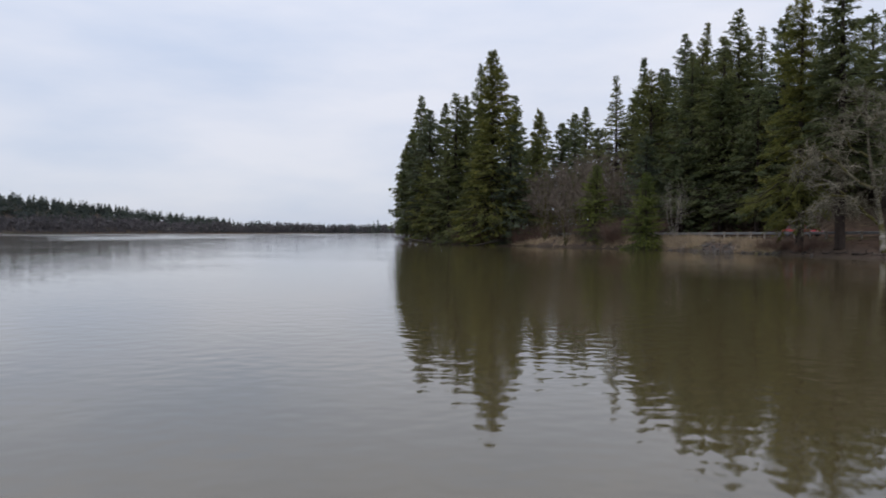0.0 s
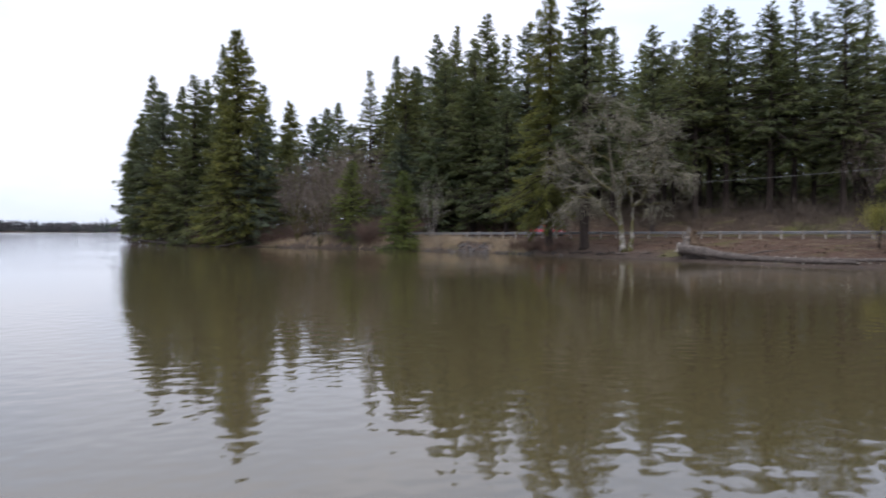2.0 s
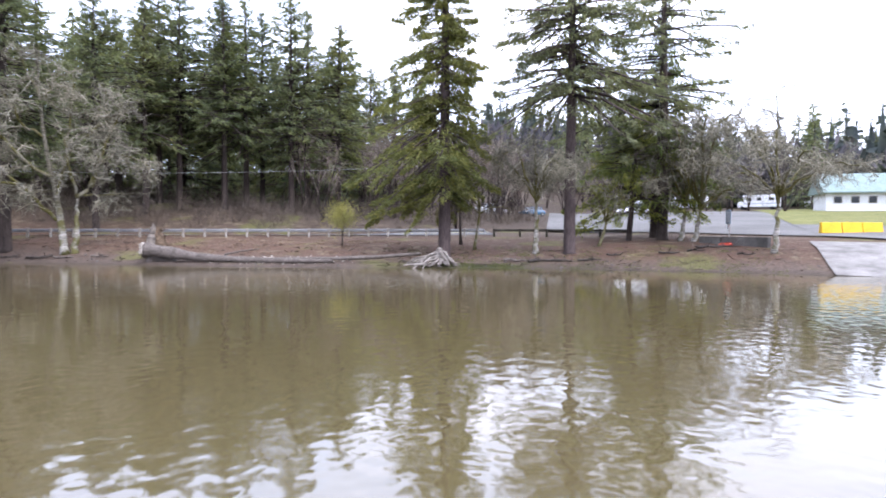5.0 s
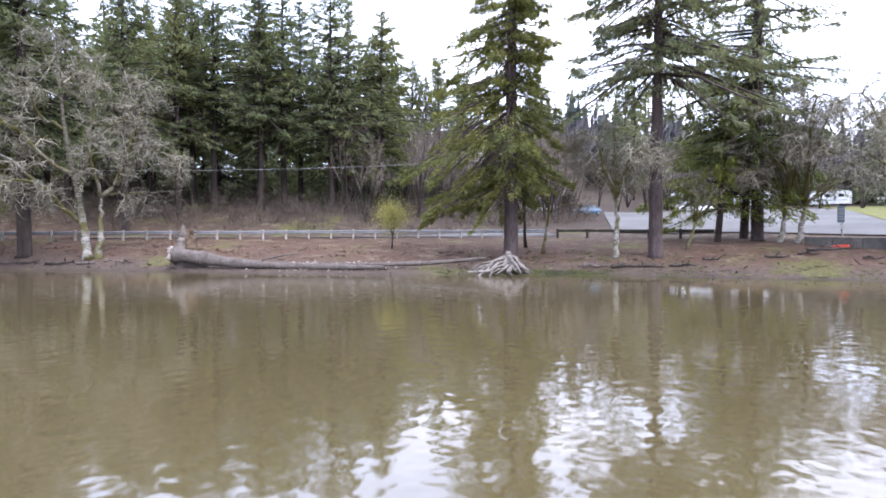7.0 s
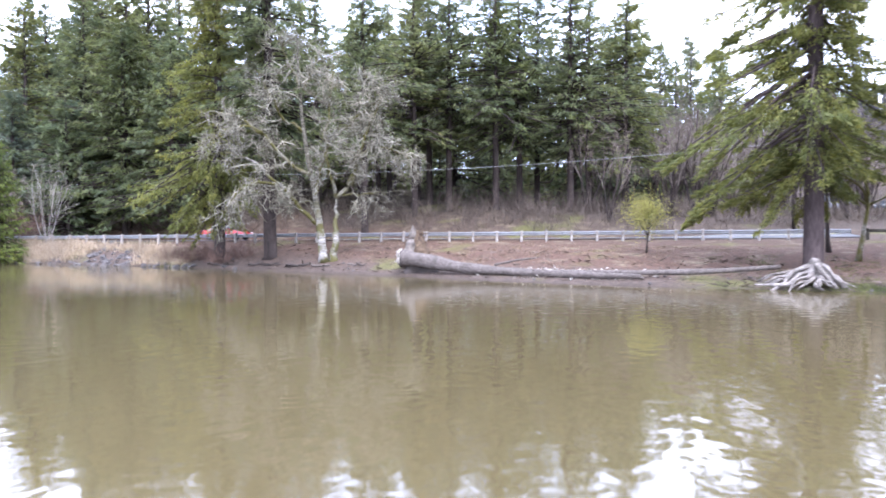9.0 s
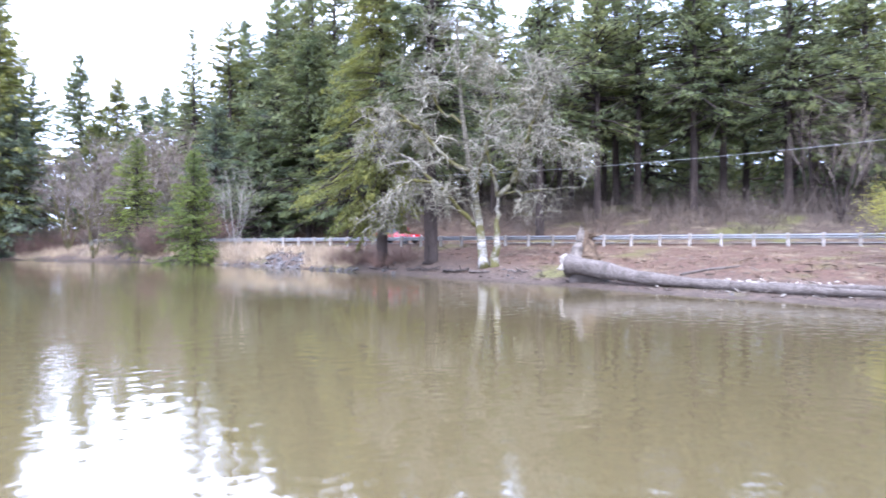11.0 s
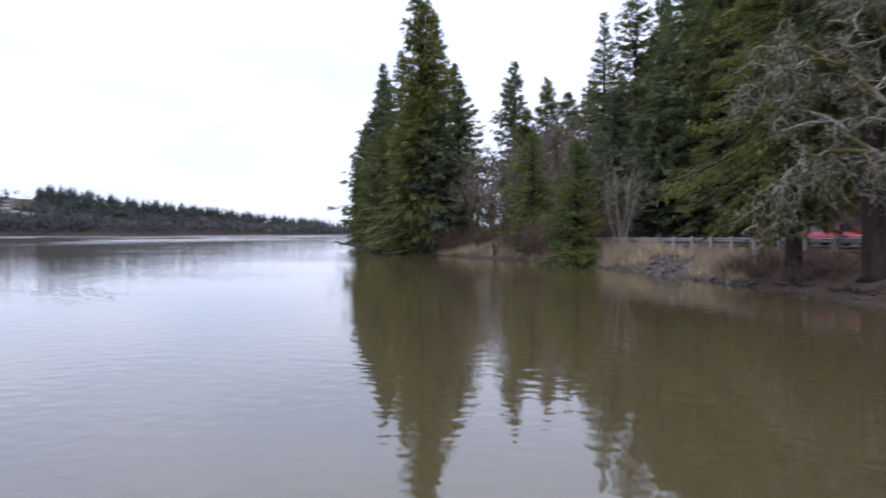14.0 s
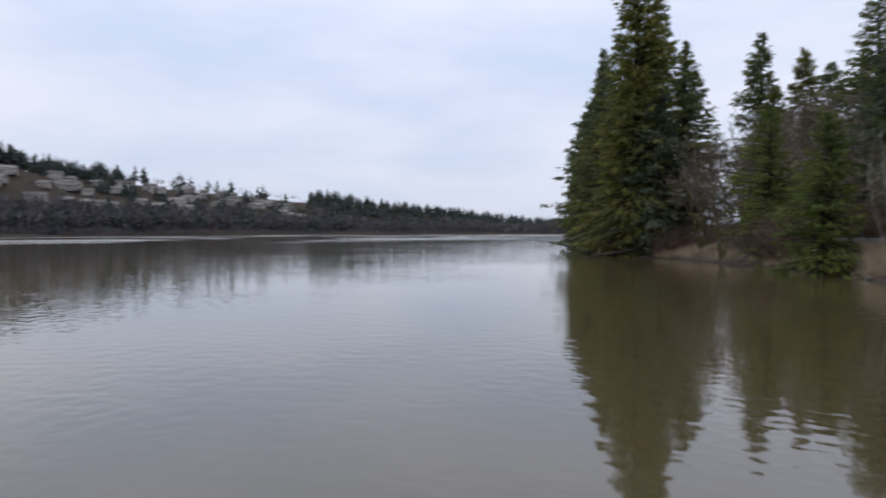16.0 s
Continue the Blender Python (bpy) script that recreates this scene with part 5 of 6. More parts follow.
# ---- rocks ----
def rock_mesh(seed):
    r = np.random.RandomState(seed)
    bm = bmesh.new()
    bmesh.ops.create_icosphere(bm, subdivisions=2, radius=0.5)
    for k in range(7):
        n = Vector(r.normal(0, 1, 3)).normalized()
        d = r.uniform(0.24, 0.38)
        for q in bm.verts:
            t = q.co.dot(n)
            if t > d:
                q.co -= n * (t - d)
    for q in bm.verts:
        q.co += Vector(r.normal(0, 0.012, 3))
    me = bpy.data.meshes.new("rock")
    bm.to_mesh(me)
    bm.free()
    me.materials.append(MAT_ROCK)
    return me


ROCKS = [rock_mesh(k) for k in range(7)]
r = np.random.RandomState(8)


def rock(x, y, size, k, z=None, label="angular dark grey riprap rock on the bank", group="riprap rocks"):
    ob = new("rock", ROCKS[k % 7])
    zz = ground_z(x, y) if z is None else z
    ob.matrix_basis = pose(x, y, max(zz, -0.02) + size * 0.12, r.uniform(-25, 25), r.uniform(-25, 25), r.uniform(0, 360)) @ Matrix.Diagonal((size * r.uniform(0.8, 1.35), size * r.uniform(0.8, 1.2), size * r.uniform(0.55, 0.8), 1))
    tagged(ob, label, "rock", group)


shore_pts = np.array(SHORE[17:26], float)
for k in range(230):
    u = np.clip(r.normal(0.42, 0.10), 0.03, 0.97) if k < 190 else r.uniform(0, 1)
    s = u * (len(shore_pts) - 1)
    i0 = min(int(s), len(shore_pts) - 2)
    p = shore_pts[i0] * (1 - s + i0) + shore_pts[i0 + 1] * (s - i0)
    t = shore_pts[i0 + 1] - shore_pts[i0]
    nrm = np.array([t[1], -t[0]]) / np.linalg.norm(t)
    off = r.uniform(-0.4, 3.6) if k < 190 else r.uniform(-0.3, 0.5)
    q = p + nrm * off
    rock(q[0], q[1], (r.uniform(0.2, 0.48) if k % 3 else r.uniform(0.4, 0.75)) if k < 190 else r.uniform(0.3, 0.6), k)
for k in range(40):
    s = r.uniform(1.0, 15.9)
    i0 = int(s)
    p = np.array(SHORE[i0]) * (1 - s + i0) + np.array(SHORE[i0 + 1]) * (s - i0) + np.array([r.uniform(0.1, 3.0), 0])
    rock(p[0], p[1], r.uniform(0.08, 0.28), k, None, "small grey stone on the muddy beach", "beach stones")


# ---- reeds, shrubs and undergrowth ----
def along_shore(u, inland, lo, hi):
    s = lo + u * (hi - lo)
    i0 = min(int(s), len(SHORE) - 2)
    a, b = np.array(SHORE[i0], float), np.array(SHORE[i0 + 1], float)
    p = a * (1 - s + i0) + b * (s - i0)
    t = (b - a) / np.linalg.norm(b - a)
    return p + np.array([t[1], -t[0]]) * inland


def tufts(name, label, mat, spots, height, n, width, seed, lean=0.35):
    r = np.random.RandomState(seed)
    c = np.repeat(np.array(spots, float), n, 0)
    m = len(c)
    p = c[:, :2] + r.normal(0, 0.28, (m, 2))
    base = np.column_stack([p, heights(p[:, 0], p[:, 1]) - 0.03])
    way = np.column_stack([r.normal(0, lean, (m, 2)), np.ones(m)])
    hh = np.repeat(np.random.RandomState(seed + 1).uniform(0.5, 1.15, len(spots)), n)
    v, f = kites(base, way, height * hh * r.uniform(0.5, 1.1, m), np.full(m, width), r.normal(0, 1, (m, 3)))
    tagged(new(name, mesh_np(name, v, f, mat)), label, "grass", "", "stuff")


r = np.random.RandomState(14)
tufts("dry_reeds", "tan dry reeds and grass on the bank", MAT_REED, [along_shore(u, w, 18.6, 25.5) for u, w in zip(r.uniform(0, 1, 460), r.uniform(0.25, 2.7, 460)) if not (0.17 < u < 0.35 and w < 2.0)], 1.0, 45, 0.032, 15)
tufts("bank_grass", "low tufts of dry grass and weeds", MAT_LITTER, [along_shore(u, w, 8, 18) for u, w in zip(r.uniform(0, 1, 420) ** 0.8, r.uniform(4.5, 14, 420))], 0.22, 26, 0.03, 17, 0.7)
tufts("mossy_grass", "short green grass and moss at the waterline", MAT_FIR_OLIVE, [along_shore(u, w, 3.4, 9.0) for u, w in zip(r.uniform(0, 1, 420), r.uniform(0.4, 3.2, 420) ** 1.9)], 0.16, 26, 0.03, 18, 0.7)

tufts("green_moss", "low green moss and short grass along the waterline by the stump", MAT_FIR_OLIVE, [along_shore(u, w, 6.4, 8.0) for u, w in zip(r.uniform(0, 1, 260), r.uniform(0.15, 1.7, 260))], 0.11, 34, 0.035, 19, 0.9)

q = np.random.RandomState(77)
m = 2600
pp = np.array([along_shore(a, w, 3.2, 21.5) for a, w in zip(q.uniform(0, 1, m), q.uniform(0.15, 1, m) ** 1.6 * 9)])
base = np.column_stack([pp, heights(pp[:, 0], pp[:, 1]) + 0.01])
way = np.column_stack([q.normal(0, 1, (m, 2)), q.uniform(0, 0.25, m)])
ln = q.uniform(0.12, 0.75, m) ** 1.5 + 0.05
v, f = kites(base, way, ln, ln * 0.10 + 0.025, np.column_stack([q.normal(0, 1, (m, 2)), q.uniform(0.3, 1, m)]))
tagged(new("shore_debris", mesh_np("shore_debris", v, f, MAT_BRUSH)), "scattered twigs, bark chips and dead leaves on the shore", "debris", "", "stuff")

m = 900
pp = np.column_stack([q.normal(42.9, 0.55, m), q.normal(48.0, 1.9, m)])
pp[:, 0] -= (pp[:, 1] - 48.0) * 0.3
base = np.column_stack([pp, heights(pp[:, 0], pp[:, 1]) + 0.01])
ln = q.uniform(0.08, 0.4, m)
v, f = kites(base, np.column_stack([q.normal(0, 1, (m, 2)), q.uniform(0, 0.3, m)]), ln, ln * 0.3 + 0.03, np.column_stack([q.normal(0, 1, (m, 2)), q.uniform(0.3, 1, m)]))
tagged(new("wood_chips", mesh_np("wood_chips", v, f, MAT_PALE_WOOD)), "pale weathered wood chips strewn behind the log", "debris", "", "stuff")

for k in range(64):
    u = r.uniform(0, 1)
    x, y = along_shore(u, r.uniform(0.6, 6.0), 22.6, 27.0)
    shrub(x, y, 400 + k, r.uniform(1.8, 4.0), r.uniform(1.3, 2.2), ("reddish-brown bare bramble on the bank", "leafless brown shrub on the bank")[k % 2], (MAT_BRUSH_RED, MAT_BRUSH)[k % 2], 190, "shrub", 0.032)
for k in range(10):
    x, y = along_shore(r.uniform(0, 1), r.uniform(0.8, 3.5), 27.5, 31.0)
    shrub(x, y, 440 + k, r.uniform(1.5, 3.0), r.uniform(1.2, 2.0), "leafless brown shrub at the tip of the point", MAT_BRUSH, 80, "shrub", 0.05)
for k, (x, y) in enumerate([(34.0, 77.6), (35.0, 76.6), (34.9, 74.6), (36.4, 73.9), (33.2, 79.6)]):
    shrub(x, y, 460 + k, 1.7, 1.1, "dark reddish bramble at the foot of the firs", MAT_BRUSH_RED, 120, "shrub", 0.03)

# small yellow-green tree by the road
yt = bare_tree(50.4, 47.6, 71, [((0, 0, 1), 2.9, 0.06)], "small yellow-green willow in early leaf", name="willow_sapling", kids=(8, 5, 4, 2), up=0.1, spread=(25, 55), trunk_mat=MAT_BARK, twig_mat=MAT_YELLOW, limb_mat=MAT_BARK)
q = np.random.RandomState(72)
m = 3400
c = q.normal(0, 1, (m, 3)) * np.array([0.62, 0.62, 0.62]) + np.array([0, 0, 2.5])
v, f = kites(c, q.normal(0, 1, (m, 3)), q.uniform(0.07, 0.16, m), q.uniform(0.03, 0.07, m), q.normal(0, 1, (m, 3)))
part_mesh("leaves", mesh_np("leaves", v, f, MAT_YELLOW), yt, "sparse yellow-green spring leaves")

# undergrowth under the wood behind the road, and brush by the lot
r = np.random.RandomState(21)
lots = []
while len(lots) < 1050:
    x, y = r.uniform(22, 112), r.uniform(44, 150)
    w = -float(signed(np.array([x]), np.array([y]), RAIL_LONG)[0])
    if w < 10.5 or w > 52 or (x > 70 and y < 40 + (x - 73.5) * 0.286):
        continue
    big = r.rand() < 0.45
    lots.append(twig_fan(r, x, y, ground_z(x, y) - 0.05, 22, r.uniform(1.8, 3.6) if big else r.uniform(0.7, 1.7), r.uniform(1.4, 2.6), 0.048))
tagged(new("undergrowth", mesh_np("undergrowth", *joined(*lots), MAT_BRUSH)), "tangled leafless brown undergrowth beneath the firs", "undergrowth", "", "stuff")

brush = bare_tree(-340, 420, 81, [((0.05, 0, 1), 8.5, 0.13), ((0.35, 0.2, 1), 7.5, 0.1), ((-0.3, -0.25, 1), 7.5, 0.1)], "leafless grey-brown alder at the edge of the wood", name="bare_alder", group="alders by the wood",
                  kids=(6, 5, 4, 3), trunk_mat=MAT_BARK, limb_mat=MAT_TWIG_BROWN, twig_mat=MAT_TWIG_BROWN, up=0.12, spread=(22, 55))
SPOTS = [(84, 56), (90, 54), (96, 57), (101, 60), (106, 57), (112, 58), (80, 60), (117, 54), (121, 48), (126, 42), (92, 58), (109, 62), (69, 63), (77, 61), (87, 59), (92, 62), (98, 60), (95, 68), (103, 64), (57.5, 88), (110, 66), (118, 68), (126, 72)]
SPOTS += [(x_, 41.5 + (x_ - 73.5) * 0.286 + r.uniform(0, 4)) for x_ in r.uniform(76, 112, 16)] + [(r.uniform(74, 128), r.uniform(52, 74)) for _ in range(34)] + [(r.uniform(134, 150), r.uniform(18, 56)) for _ in range(14)]
for k in range(24):
    a = radians(-75 - 62 * k / 23)
    d = r.uniform(118, 165)
    SPOTS.append((8.7 - d * math.sin(a), 20.9 + d * math.cos(a)))
for k, (x, y) in enumerate(SPOTS):
    s = r.uniform(0.85, 1.35)
    mm = pose(x, y, ground_z(x, y) - 0.1, r.uniform(-9, 9), r.uniform(-9, 9), r.uniform(0, 360)) @ Matrix.Diagonal((s * r.uniform(0.7, 1.1), s * r.uniform(0.7, 1.1), s, 1))
    if k == 0:
        brush.matrix_basis = mm
    else:
        copy_thing(brush, mm).matrix_basis = mm
for k in range(64):
    a = radians(-70 - 85 * r.rand())
    d = r.uniform(150, 230)
    x, y = 8.7 - d * math.sin(a), 20.9 + d * math.cos(a)
    s = r.uniform(0.5, 0.85)
    mm = pose(x, y, ground_z(x, y) - 0.2, 0, 0, r.uniform(0, 360)) @ Matrix.Diagonal((s * 1.15, s * 1.15, s, 1))
    copy_thing(deep[k % 4], mm).matrix_basis = mm


# ---- vehicles ----
def prism(bm, profile, width, taper=0.0, low=0.0):
    """Extrudes a side profile of (x, z) across y, drawn in towards the top by taper."""
    zs = [z for _, z in profile]
    lo, hi = min(zs), max(zs)
    rows = []
    for s in (-1, 1):
        rows.append([bm.verts.new((x, s * (width / 2 - taper * max(0.0, (z - low) / (hi - low + 1e-6)) if z > low else s * 0 + width / 2 * s * s), z)) for x, z in profile])
    n = len(profile)
    for j in range(n):
        bm.faces.new((rows[0][j], rows[0][(j + 1) % n], rows[1][(j + 1) % n], rows[1][j]))
    bm.faces.new(rows[0][::-1])
    bm.faces.new(rows[1])
    bmesh.ops.recalc_face_normals(bm, faces=bm.faces[:])
    return bm


def car(x, y, yaw, paint_mat, label, group="", z=None, length=4.5, van=False):
    t = thing("car", label, "car", group, "", pose(x, y, (ground_z(x, y) if z is None else z), 0, 0, yaw))
    h = length / 2
    body = [(-h, 0.42), (-h, 0.78), (-h + 0.25, 0.92), (h - 1.3, 0.95), (h - 0.25, 0.80), (h, 0.62), (h, 0.34), (h - 0.4, 0.24), (-h + 0.4, 0.24)]
    bm = prism(bmesh.new(), body, 1.78, 0.08, 0.6)
    bmesh.ops.bevel(bm, geom=bm.edges[:], offset=0.05, segments=2, affect="EDGES", profile=0.6)
    part("body", bm, paint_mat, t, "", None, True)
    roof = [(-h + 0.12, 0.93), (-h + 0.3, 1.5), (-h + 0.9, 1.66), (0.35, 1.64), (h - 1.25, 0.95)] if van else [(-h + 0.45, 0.93), (-h + 1.05, 1.38), (-0.2, 1.44), (0.35, 1.40), (h - 1.25, 0.95)]
    bm = prism(bmesh.new(), roof, 1.60, 0.22, 0.93)
    part("window_band", bm, MAT_GLASS, t, "dark tinted glass round the cabin")
    top = [(px * 0.98, pz + 0.012) for px, pz in roof[1:4]] + [(px * 0.98, pz - 0.05) for px, pz in roof[3:0:-1]]
    bm = prism(bmesh.new(), top, 1.24 if not van else 1.22, 0.02, 1.2)
    part("roof", bm, paint_mat, t, "", None, True)
    for s in (-1, 1):
        for px in (roof[0][0] + 0.45, -0.15, roof[-1][0] - 0.25):
            bm = box(bmesh.new(), (0.07, 0.05, 0.56), (0, 0, 0), 0.01)
            part("pillar", bm, paint_mat, t, "", Matrix.Translation((px, s * 0.715, 1.16)) @ Euler((radians(s * 14), 0, 0)).to_matrix().to_4x4())
        for px in (-h + 0.85, h - 0.85):
            bm = bmesh.new()
            bmesh.ops.create_cone(bm, cap_ends=True, segments=20, radius1=0.33, radius2=0.33, depth=0.22)
            bmesh.ops.bevel(bm, geom=bm.edges[:], offset=0.03, segments=2, affect="EDGES", profile=0.5)
            w = part("wheel", bm, MAT_RUBBER, t, "black rubber tyre", pose(px, s * 0.80, 0.33, 90, 0, 0))
            bm = bmesh.new()
            bmesh.ops.create_cone(bm, cap_ends=True, segments=14, radius1=0.21, radius2=0.17, depth=0.05)
            part("rim", bm, MAT_STEEL, w, "metal rim", pose(0, 0, -s * 0.11))
        part("headlight", box(bmesh.new(), (0.10, 0.34, 0.13), (h - 0.05, s * 0.62, 0.66), 0.03), MAT_LAMP, t, "clear headlight")
        part("tail_light", box(bmesh.new(), (0.08, 0.28, 0.16), (-h + 0.03, s * 0.68, 0.78), 0.03), MAT_RED_PLASTIC, t, "red tail light")
        part("mirror", box(bmesh.new(), (0.12, 0.2, 0.14), (roof[-1][0] - 0.35, s * 0.95, 1.0), 0.03), paint_mat, t)
    return t


car(40.6, 86.2, -56, MAT_CAR_RED, "red station wagon on the road behind the guardrail", z=ground_z(40.6, 86.2) + 0.08)
car(102.2, 47.8, 160, MAT_CAR_BLUE, "dark blue-green car parked at the lot's edge", "parked cars", ground_z(102.2, 47.8) + 0.13)
car(99.5, 53.4, 150, MAT_CAR_SILVER, "silver car parked under the bare trees", "parked cars", ground_z(99.5, 53.4) + 0.13)
car(103.5, 55.6, 150, MAT_CAR_WHITE, "white car parked under the bare trees", "parked cars", ground_z(103.5, 55.6) + 0.13)
car(114.8, 35.0, 100, MAT_CAR_WHITE, "white van parked in the middle of the lot", "parked cars", ground_z(114.8, 35) + 0.13, 5.0, True)


def motorhome(x, y, yaw, label):
    t = thing("motorhome", label, "motorhome", "motorhomes at the far side of the lot", "", pose(x, y, ground_z(x, y) + 0.1, 0, 0, yaw))
    part("body", box(bmesh.new(), (7.0, 2.4, 2.6), (0, 0, 1.75), 0.18), MAT_WHITE, t)
    part("cab", box(bmesh.new(), (1.3, 2.1, 1.3), (4.0, 0, 1.05), 0.2), MAT_WHITE, t)
    part("stripe", box(bmesh.new(), (6.6, 2.42, 0.16), (0, 0, 1.25), 0.02), MAT_SIGN, t, "grey-blue stripe")
    for px in (-2.2, 0.2, 2.2):
        for s in (-1, 1):
            part("window", box(bmesh.new(), (1.0, 0.04, 0.6), (px, s * 1.21, 2.15), 0.02), MAT_GLASS, t, "dark window")
    part("windscreen", box(bmesh.new(), (0.06, 1.8, 0.6), (4.64, 0, 1.4), 0.02), MAT_GLASS, t, "dark windscreen")
    for px in (-2.2, 3.6):
        for s in (-1, 1):
            bm = bmesh.new()
            bmesh.ops.create_cone(bm, cap_ends=True, segments=18, radius1=0.38, radius2=0.38, depth=0.25)
            part("wheel", bm, MAT_RUBBER, t, "black tyre", pose(px, s * 1.02, 0.38, 90, 0, 0))
    return t


home = motorhome(160, 16, 75, "white motorhome parked beyond the lawn")
for x, y, yaw in ((158, 30, 70), (166, 3, 80), (163, -10, 95), (150, 42, 60)):
    copy_thing(home, pose(x, y, ground_z(x, y) + 0.1, 0, 0, yaw))

# ---- shore fixtures by the lot ----
wall = thing("concrete_wall", "low weathered grey concrete wall above the beach", "wall", "", "", pose(62.6, 20.6, ground_z(62, 18) - 0.1, 0, 0, -116))
for k in range(3):
    part("block", box(bmesh.new(), (1.86, 0.5, 0.8), (0.95 + k * 1.9, 0, 0.30), 0.03), MAT_OLD_CONCRETE, wall)
sg = thing("sign", "blue-grey notice sign on a pale post by the ramp", "sign", "", "", pose(62.4, 18.4, ground_z(62.4, 18.4), 0, 0, -62))
part("post", box(bmesh.new(), (0.1, 0.1, 2.7), (0, 0, 1.3), 0.01), MAT_POST, sg)
part("panel", box(bmesh.new(), (0.05, 0.85, 1.15), (-0.09, 0, 2.15), 0.01), MAT_SIGN, sg, "blue-grey sign panel")
part("notice", box(bmesh.new(), (0.03, 0.3, 0.34), (-0.09, 0, 1.32), 0.005), MAT_WHITE, sg, "small white notice")
for k in range(5):
    part("writing_bar", box(bmesh.new(), (0.012, 0.6 - 0.12 * (k % 2), 0.06), (-0.122, 0, 2.5 - k * 0.17), 0.002), MAT_WHITE, sg, "pale line of writing")


def hull(x, y, yaw):
    """A small kayak hull lying upturned."""
    t = thing("kayak", "small red plastic kayak lying on the beach", "kayak", "", "", pose(x, y, ground_z(x, y) + 0.02, 0, 4, yaw))
    bm = bmesh.new()
    rows = []
    for k in range(11):
        s = k / 10
        w = 0.36 * math.sin(math.pi * min(max(s, 0.04), 0.96)) ** 0.6
        rows.append([bm.verts.new((-0.75 + 1.5 * s, 0.8 * w * math.cos(a), 0.26 * math.sin(a) * (0.5 + w) + 0.05 * abs(2 * s - 1) ** 3)) for a in [math.pi * j / 8 for j in range(9)]])
    for a, b in zip(rows, rows[1:]):
        for j in range(8):
            bm.faces.new((a[j], b[j], b[j + 1], a[j + 1]))
        bm.faces.new((a[0], a[8], b[8], b[0]))
    bm.faces.new(rows[0])
    bm.faces.new(rows[-1][::-1])
    bmesh.ops.recalc_face_normals(bm, faces=bm.faces[:])
    part("hull", bm, MAT_RED_PLASTIC, t, "", None, True)
    part("keel", box(bmesh.new(), (1.2, 0.04, 0.05), (0, 0, 0.22), 0.01), MAT_RED_PLASTIC, t)


hull(60.2, 18.6, 40)
bar = thing("barrier", "bright yellow plastic water barrier at the ramp", "barrier", "", "", pose(74.2, 11.2, ground_z(74.2, 11.2) + 0.14, 0, 0, -62))
for k in range(3):
    bm = prism(bmesh.new(), [(-0.95, 0.0), (-0.95, 1.0), (0.95, 1.0), (0.95, 0.0)], 0.62, 0.18, 0.2)
    bmesh.ops.bevel(bm, geom=bm.edges[:], offset=0.04, segments=2, affect="EDGES", profile=0.5)
    part("segment", bm, MAT_YELLOW_PAINT, bar, "", pose(1.0 + k * 1.96, 0, 0))


# ---- overhead line ----
def pole(x, y, h):
    t = thing("utility_pole", "weathered wooden utility pole at the edge of the wood", "pole", "utility poles", "", pose(x, y, ground_z(x, y) - 0.2))
    part_mesh("shaft", mesh_np("shaft", *tubes(np.array([[(0, 0, 0), (0, 0, h * 0.5), (0, 0, h)]]), np.array([[0.16, 0.14, 0.11]]), 10), MAT_BARK, True), t)
    part("crossarm", box(bmesh.new(), (0.12, 1.6, 0.12), (0, 0, h - 0.5), 0.01), MAT_TIMBER, t)


pole(24.5, 117.5, 11.0 - ground_z(24.5, 117.5))
pole(73.8, 47.8, 10.9 - ground_z(73.8, 47.8))


def cable(a, b, sag):
    s = np.linspace(0, 1, 25)
    p = np.outer(1 - s, a) + np.outer(s, b)
    p[:, 2] -= sag * 4 * s * (1 - s)
    o = p[0].copy()
    me = mesh_np("overhead_cable", *tubes((p - o)[None], np.full((1, 25), 0.015), 5), MAT_CABLE, True)
    tagged(new("overhead_cable", me), "thin overhead cable sagging along the road", "cable").matrix_basis = pose(*o)


cable(np.array([24.5, 117.5, 10.3]), np.array([73.8, 47.8, 10.2]), 1.75)

# ---- far shore ----
def far_firs(name, label, mat, spots, seed, tall, wide, n=16):
    r = np.random.RandomState(seed)
    c = np.array(spots, float)
    k = len(c)
    H = r.uniform(0.6, 1.25, k) * tall
    z = heights(c[:, 0], c[:, 1])
    i = np.repeat(np.arange(k), n)
    u = np.tile((np.arange(n) + 0.5) / n, k) + r.uniform(-0.03, 0.03, k * n)
    a = r.uniform(0, 6.283, k * n)
    hh = H[i] * (0.02 + 0.93 * u)
    base = np.column_stack([c[i], z[i] + hh + H[i] * 0.07])
    L = wide * H[i] / tall * (1.08 - u) ** 0.8 * r.uniform(0.7, 1.2, k * n) + 0.4
    way = np.column_stack([np.cos(a), np.sin(a), np.full(k * n, -0.55)])
    v1 = kites(base, way, L, L * 0.9, np.column_stack([-np.sin(a), np.cos(a), r.normal(0, 0.7, k * n)]))
    b2 = np.column_stack([c, z])
    v2 = kites(b2, np.tile([0, 0, 1.0], (k, 1)) + r.normal(0, 0.01, (k, 3)), H * 1.05, H * 0.16, r.normal(0, 1, (k, 3)))
    tagged(new(name, mesh_np(name, *joined(v1, v2), mat)), label, "wood", "", "stuff")


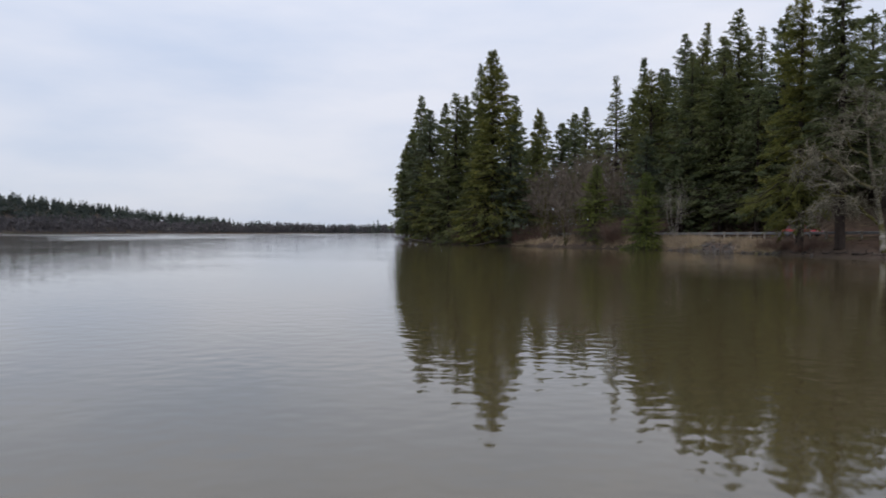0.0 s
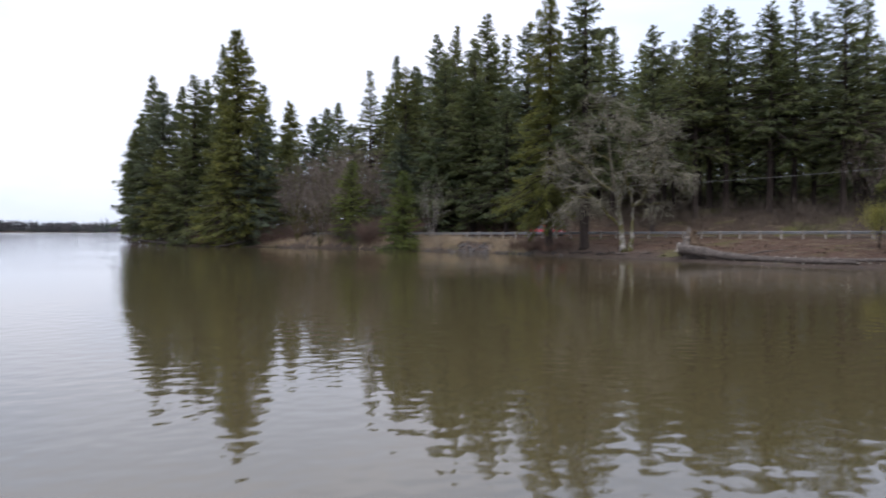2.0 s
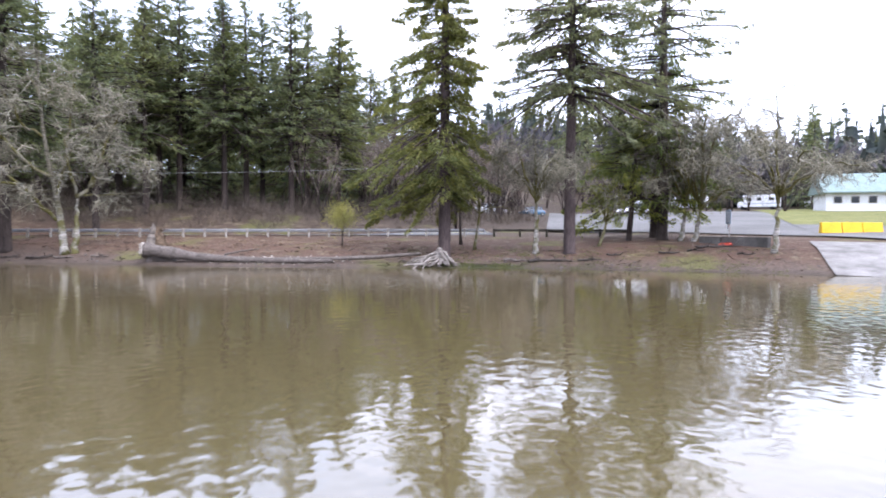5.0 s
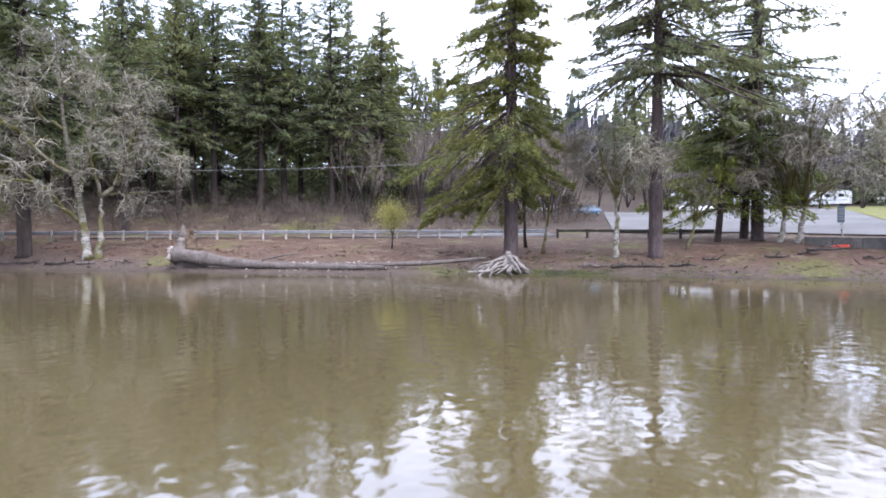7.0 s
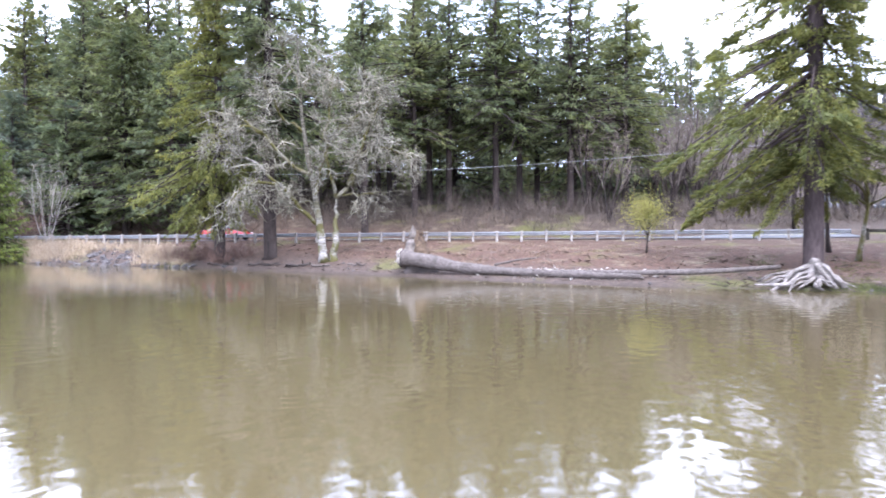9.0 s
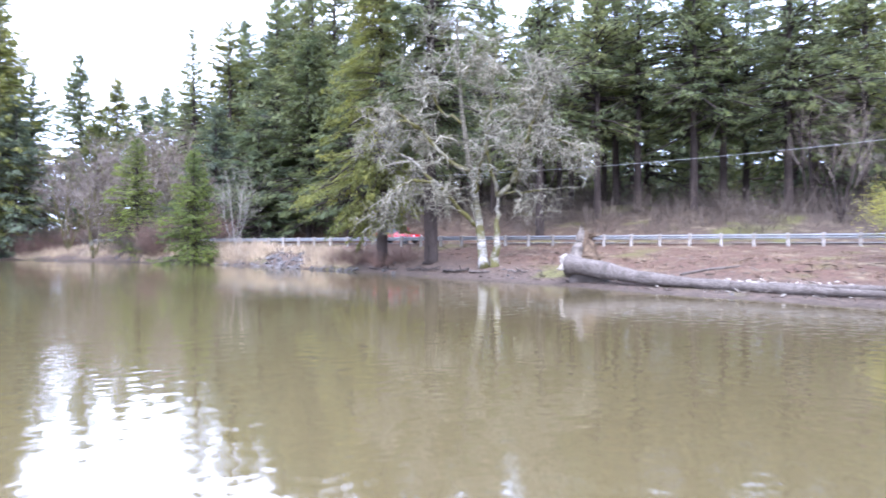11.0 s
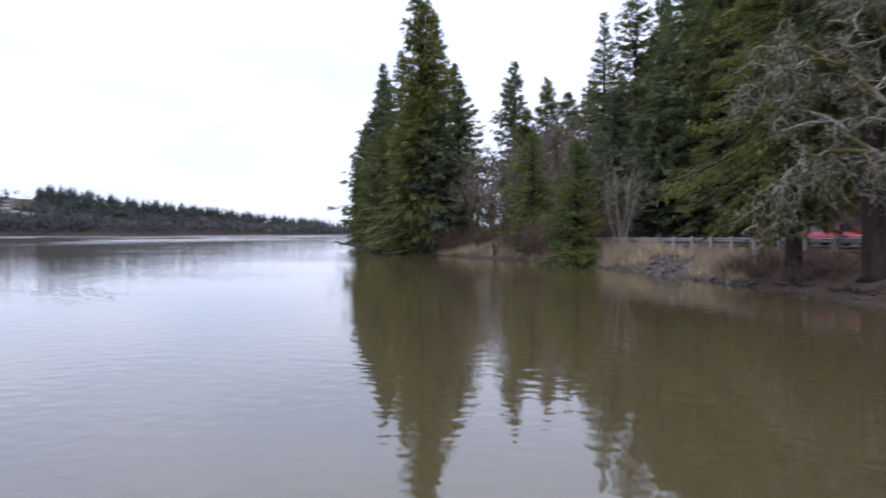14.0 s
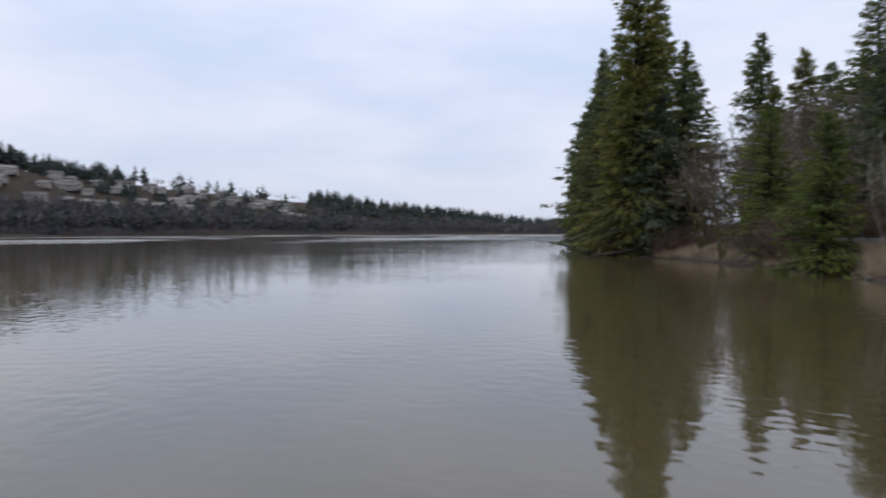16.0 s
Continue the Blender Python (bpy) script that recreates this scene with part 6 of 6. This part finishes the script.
def far_bare(name, label, mat, spots, seed, tall, n=26, fat=0.06):
    r = np.random.RandomState(seed)
    c = np.array(spots, float)
    k = len(c)
    H = r.uniform(0.6, 1.2, k) * tall
    z = np.maximum(heights(c[:, 0], c[:, 1]), -0.1)
    i = np.repeat(np.arange(k), n)
    m = k * n
    d = r.normal(0, 1, (m, 3))
    d /= np.linalg.norm(d, axis=1, keepdims=True)
    rad = H[i] * 0.36 * r.uniform(0.3, 1, m)
    base = np.column_stack([c[i], z[i] + H[i] * 0.55]) + d * rad[:, None] * np.array([1, 1, 1.25])
    v1 = kites(base, d + np.array([0, 0, 1.0]), H[i] * r.uniform(0.12, 0.3, m), H[i] * fat, r.normal(0, 1, (m, 3)))
    v2 = kites(np.column_stack([c, z]), np.tile([0, 0, 1.0], (k, 1)), H * 0.8, H * 0.04, r.normal(0, 1, (k, 3)))
    tagged(new(name, mesh_np(name, *joined(v1, v2), mat)), label, "wood", "", "stuff")


def shore_far(yaw):
    return np.interp(yaw, [a for a, _ in FAR], [d for _, d in FAR])


r = np.random.RandomState(31)


def far_spots(n, yaw_lo, yaw_hi, in_lo, in_hi, power=1.0):
    a = r.uniform(yaw_lo, yaw_hi, n)
    d = shore_far(a) + in_lo + (in_hi - in_lo) * r.uniform(0, 1, n) ** power
    return np.column_stack([10 - d * np.sin(np.radians(a)), 25 + d * np.cos(np.radians(a))])


# these far trees get their haze from the blue-tinted material colours
far_bare("far_alders", "band of bare grey-brown trees along the far shore", MAT_HAZED_BARE, far_spots(2400, -4, 100, 3, 75, 1.3), 32, 18, 22, 0.13)
far_bare("far_shore_brush", "low dull brush along the far waterline", MAT_HAZED_BARE, far_spots(2600, -4, 100, -24, 14), 34, 7.0, 12, 0.22)
far_firs("far_fir_wood", "dark fir wood on the far hills", MAT_HAZED_FIR, np.concatenate([far_spots(620, 22, 43, 55, 330), far_spots(420, -5, 24, 10, 160), far_spots(420, 57, 76, 205, 330), far_spots(120, 76, 104, 60, 330), far_spots(300, 40, 76, 4, 70), far_spots(80, 43, 60, 80, 230)]), 33, 19, 8.2)
far_bare("far_hill_trees", "bare trees among the houses on the far hill", MAT_HAZED_BARE, far_spots(900, 36, 78, 60, 240), 35, 8.5, 20)
far_firs("island_trees", "dark firs on the far headland", MAT_HAZED_FIR, [(10 - d * math.sin(radians(a)), 25 + d * math.cos(radians(a))) for a, d in ((9.6, 1640), (10.0, 1650), (9.2, 1700))], 36, 30, 7, 22)


def house_prototype(w, d, h, seed):
    t = thing("house", "pale two-storey house among trees on the far hill", "house", "houses on the far hill")
    part("wall", box(bmesh.new(), (w, d, h), (0, 0, h / 2 - 0.5), 0.05), MAT_WALL, t)
    bm = bmesh.new()
    prism(bm, [(-d / 2 - 0.6, h - 0.55), (0, h + d * 0.24), (d / 2 + 0.6, h - 0.55), (d / 2 + 0.6, h - 0.8), (-d / 2 - 0.6, h - 0.8)], w + 1.2)
    rf = part("roof", bm, MAT_ROOF, t, "shingled gable roof", pose(0, 0, 0, 0, 0, 90))
    part("chimney", box(bmesh.new(), (0.8, 0.8, 2.0), (d * 0.2, w * 0.2, h + d * 0.2), 0.04), MAT_CONCRETE, rf)
    for row in range(2):
        for k in range(4):
            px = -w / 2 + w * (k + 0.5) / 4
            wd = part("window", box(bmesh.new(), (w / 7, 0.12, 1.35), (px, -d / 2 - 0.03, 1.4 + row * 2.7), 0.02), MAT_WHITE, t, "white-framed window")
            part("pane", box(bmesh.new(), (w / 7 - 0.3, 0.1, 1.1), (px, -d / 2 - 0.08, 1.4 + row * 2.7)), MAT_GLASS, wd, "dark glass pane")
    part("door", box(bmesh.new(), (1.1, 0.14, 2.1), (w * 0.36, -d / 2 - 0.05, 0.6), 0.02), MAT_DARK_WOOD, t)
    return t


protos = [house_prototype(15, 10, 6.4, 1), house_prototype(20, 11, 6.8, 2), house_prototype(12, 9, 5.8, 3)]
HOUSES = []
for k in range(64):
    a = r.uniform(43.5, 73)
    inn = r.choice([105, 125, 145, 165, 185]) + r.uniform(-8, 8)
    HOUSES.append((a, inn))
for k in range(9):
    HOUSES.append((r.uniform(20, 29), r.uniform(50, 90)))
for k, (a, inn) in enumerate(HOUSES):
    d = float(shore_far(a)) + inn
    x, y = 10 - d * math.sin(radians(a)), 25 + d * math.cos(radians(a))
    m = pose(x, y, ground_z(x, y) + 0.3, 0, 0, a + r.uniform(-25, 25))
    if k < 3:
        protos[k].matrix_basis = m
    else:
        copy_thing(protos[k % 3], m)

def ring_spots(n, yaw_lo, yaw_hi, d_lo, d_hi):
    a, d = np.radians(r.uniform(yaw_lo, yaw_hi, n)), r.uniform(d_lo, d_hi, n)
    return np.column_stack([8.7 - d * np.sin(a), 20.9 + d * np.cos(a)])


# nearer woods, in the same colours with haze painted in
far_firs("backdrop_wood", "dark mixed wood closing off the land behind the lot", MAT_HAZED_FIR, ring_spots(420, -165, -62, 175, 300), 41, 21, 5, 30)
far_bare("backdrop_alders", "bare grey-brown trees behind the lot", MAT_HAZED_BARE, ring_spots(330, -165, -66, 160, 215), 42, 15, 60)

# ---- lodge with the green roof ----
lodge = thing("lodge", "white lodge with a green metal roof beyond the lawn", "house", "", "", pose(139, 0, ground_z(139, 0), 0, 0, 100))
part("wall", box(bmesh.new(), (14, 8, 3.4), (0, 0, 1.6), 0.05), MAT_WHITE, lodge)
bm = bmesh.new()
prism(bm, [(-5, 3.2), (0, 6.6), (5, 3.2), (5, 3.0), (-5, 3.0)], 15.4)
part("roof", bm, MAT_ROOF_GREEN, lodge, "green metal gable roof", pose(0, 0, 0, 0, 0, 90))
for k in range(5):
    wd = part("window", box(bmesh.new(), (1.3, 0.12, 1.2), (-5.2 + k * 2.6, 4.03, 1.9), 0.02), MAT_POST, lodge)
    part("pane", box(bmesh.new(), (1.1, 0.1, 1.0), (-5.2 + k * 2.6, 4.08, 1.9)), MAT_GLASS, wd, "dark glass pane")
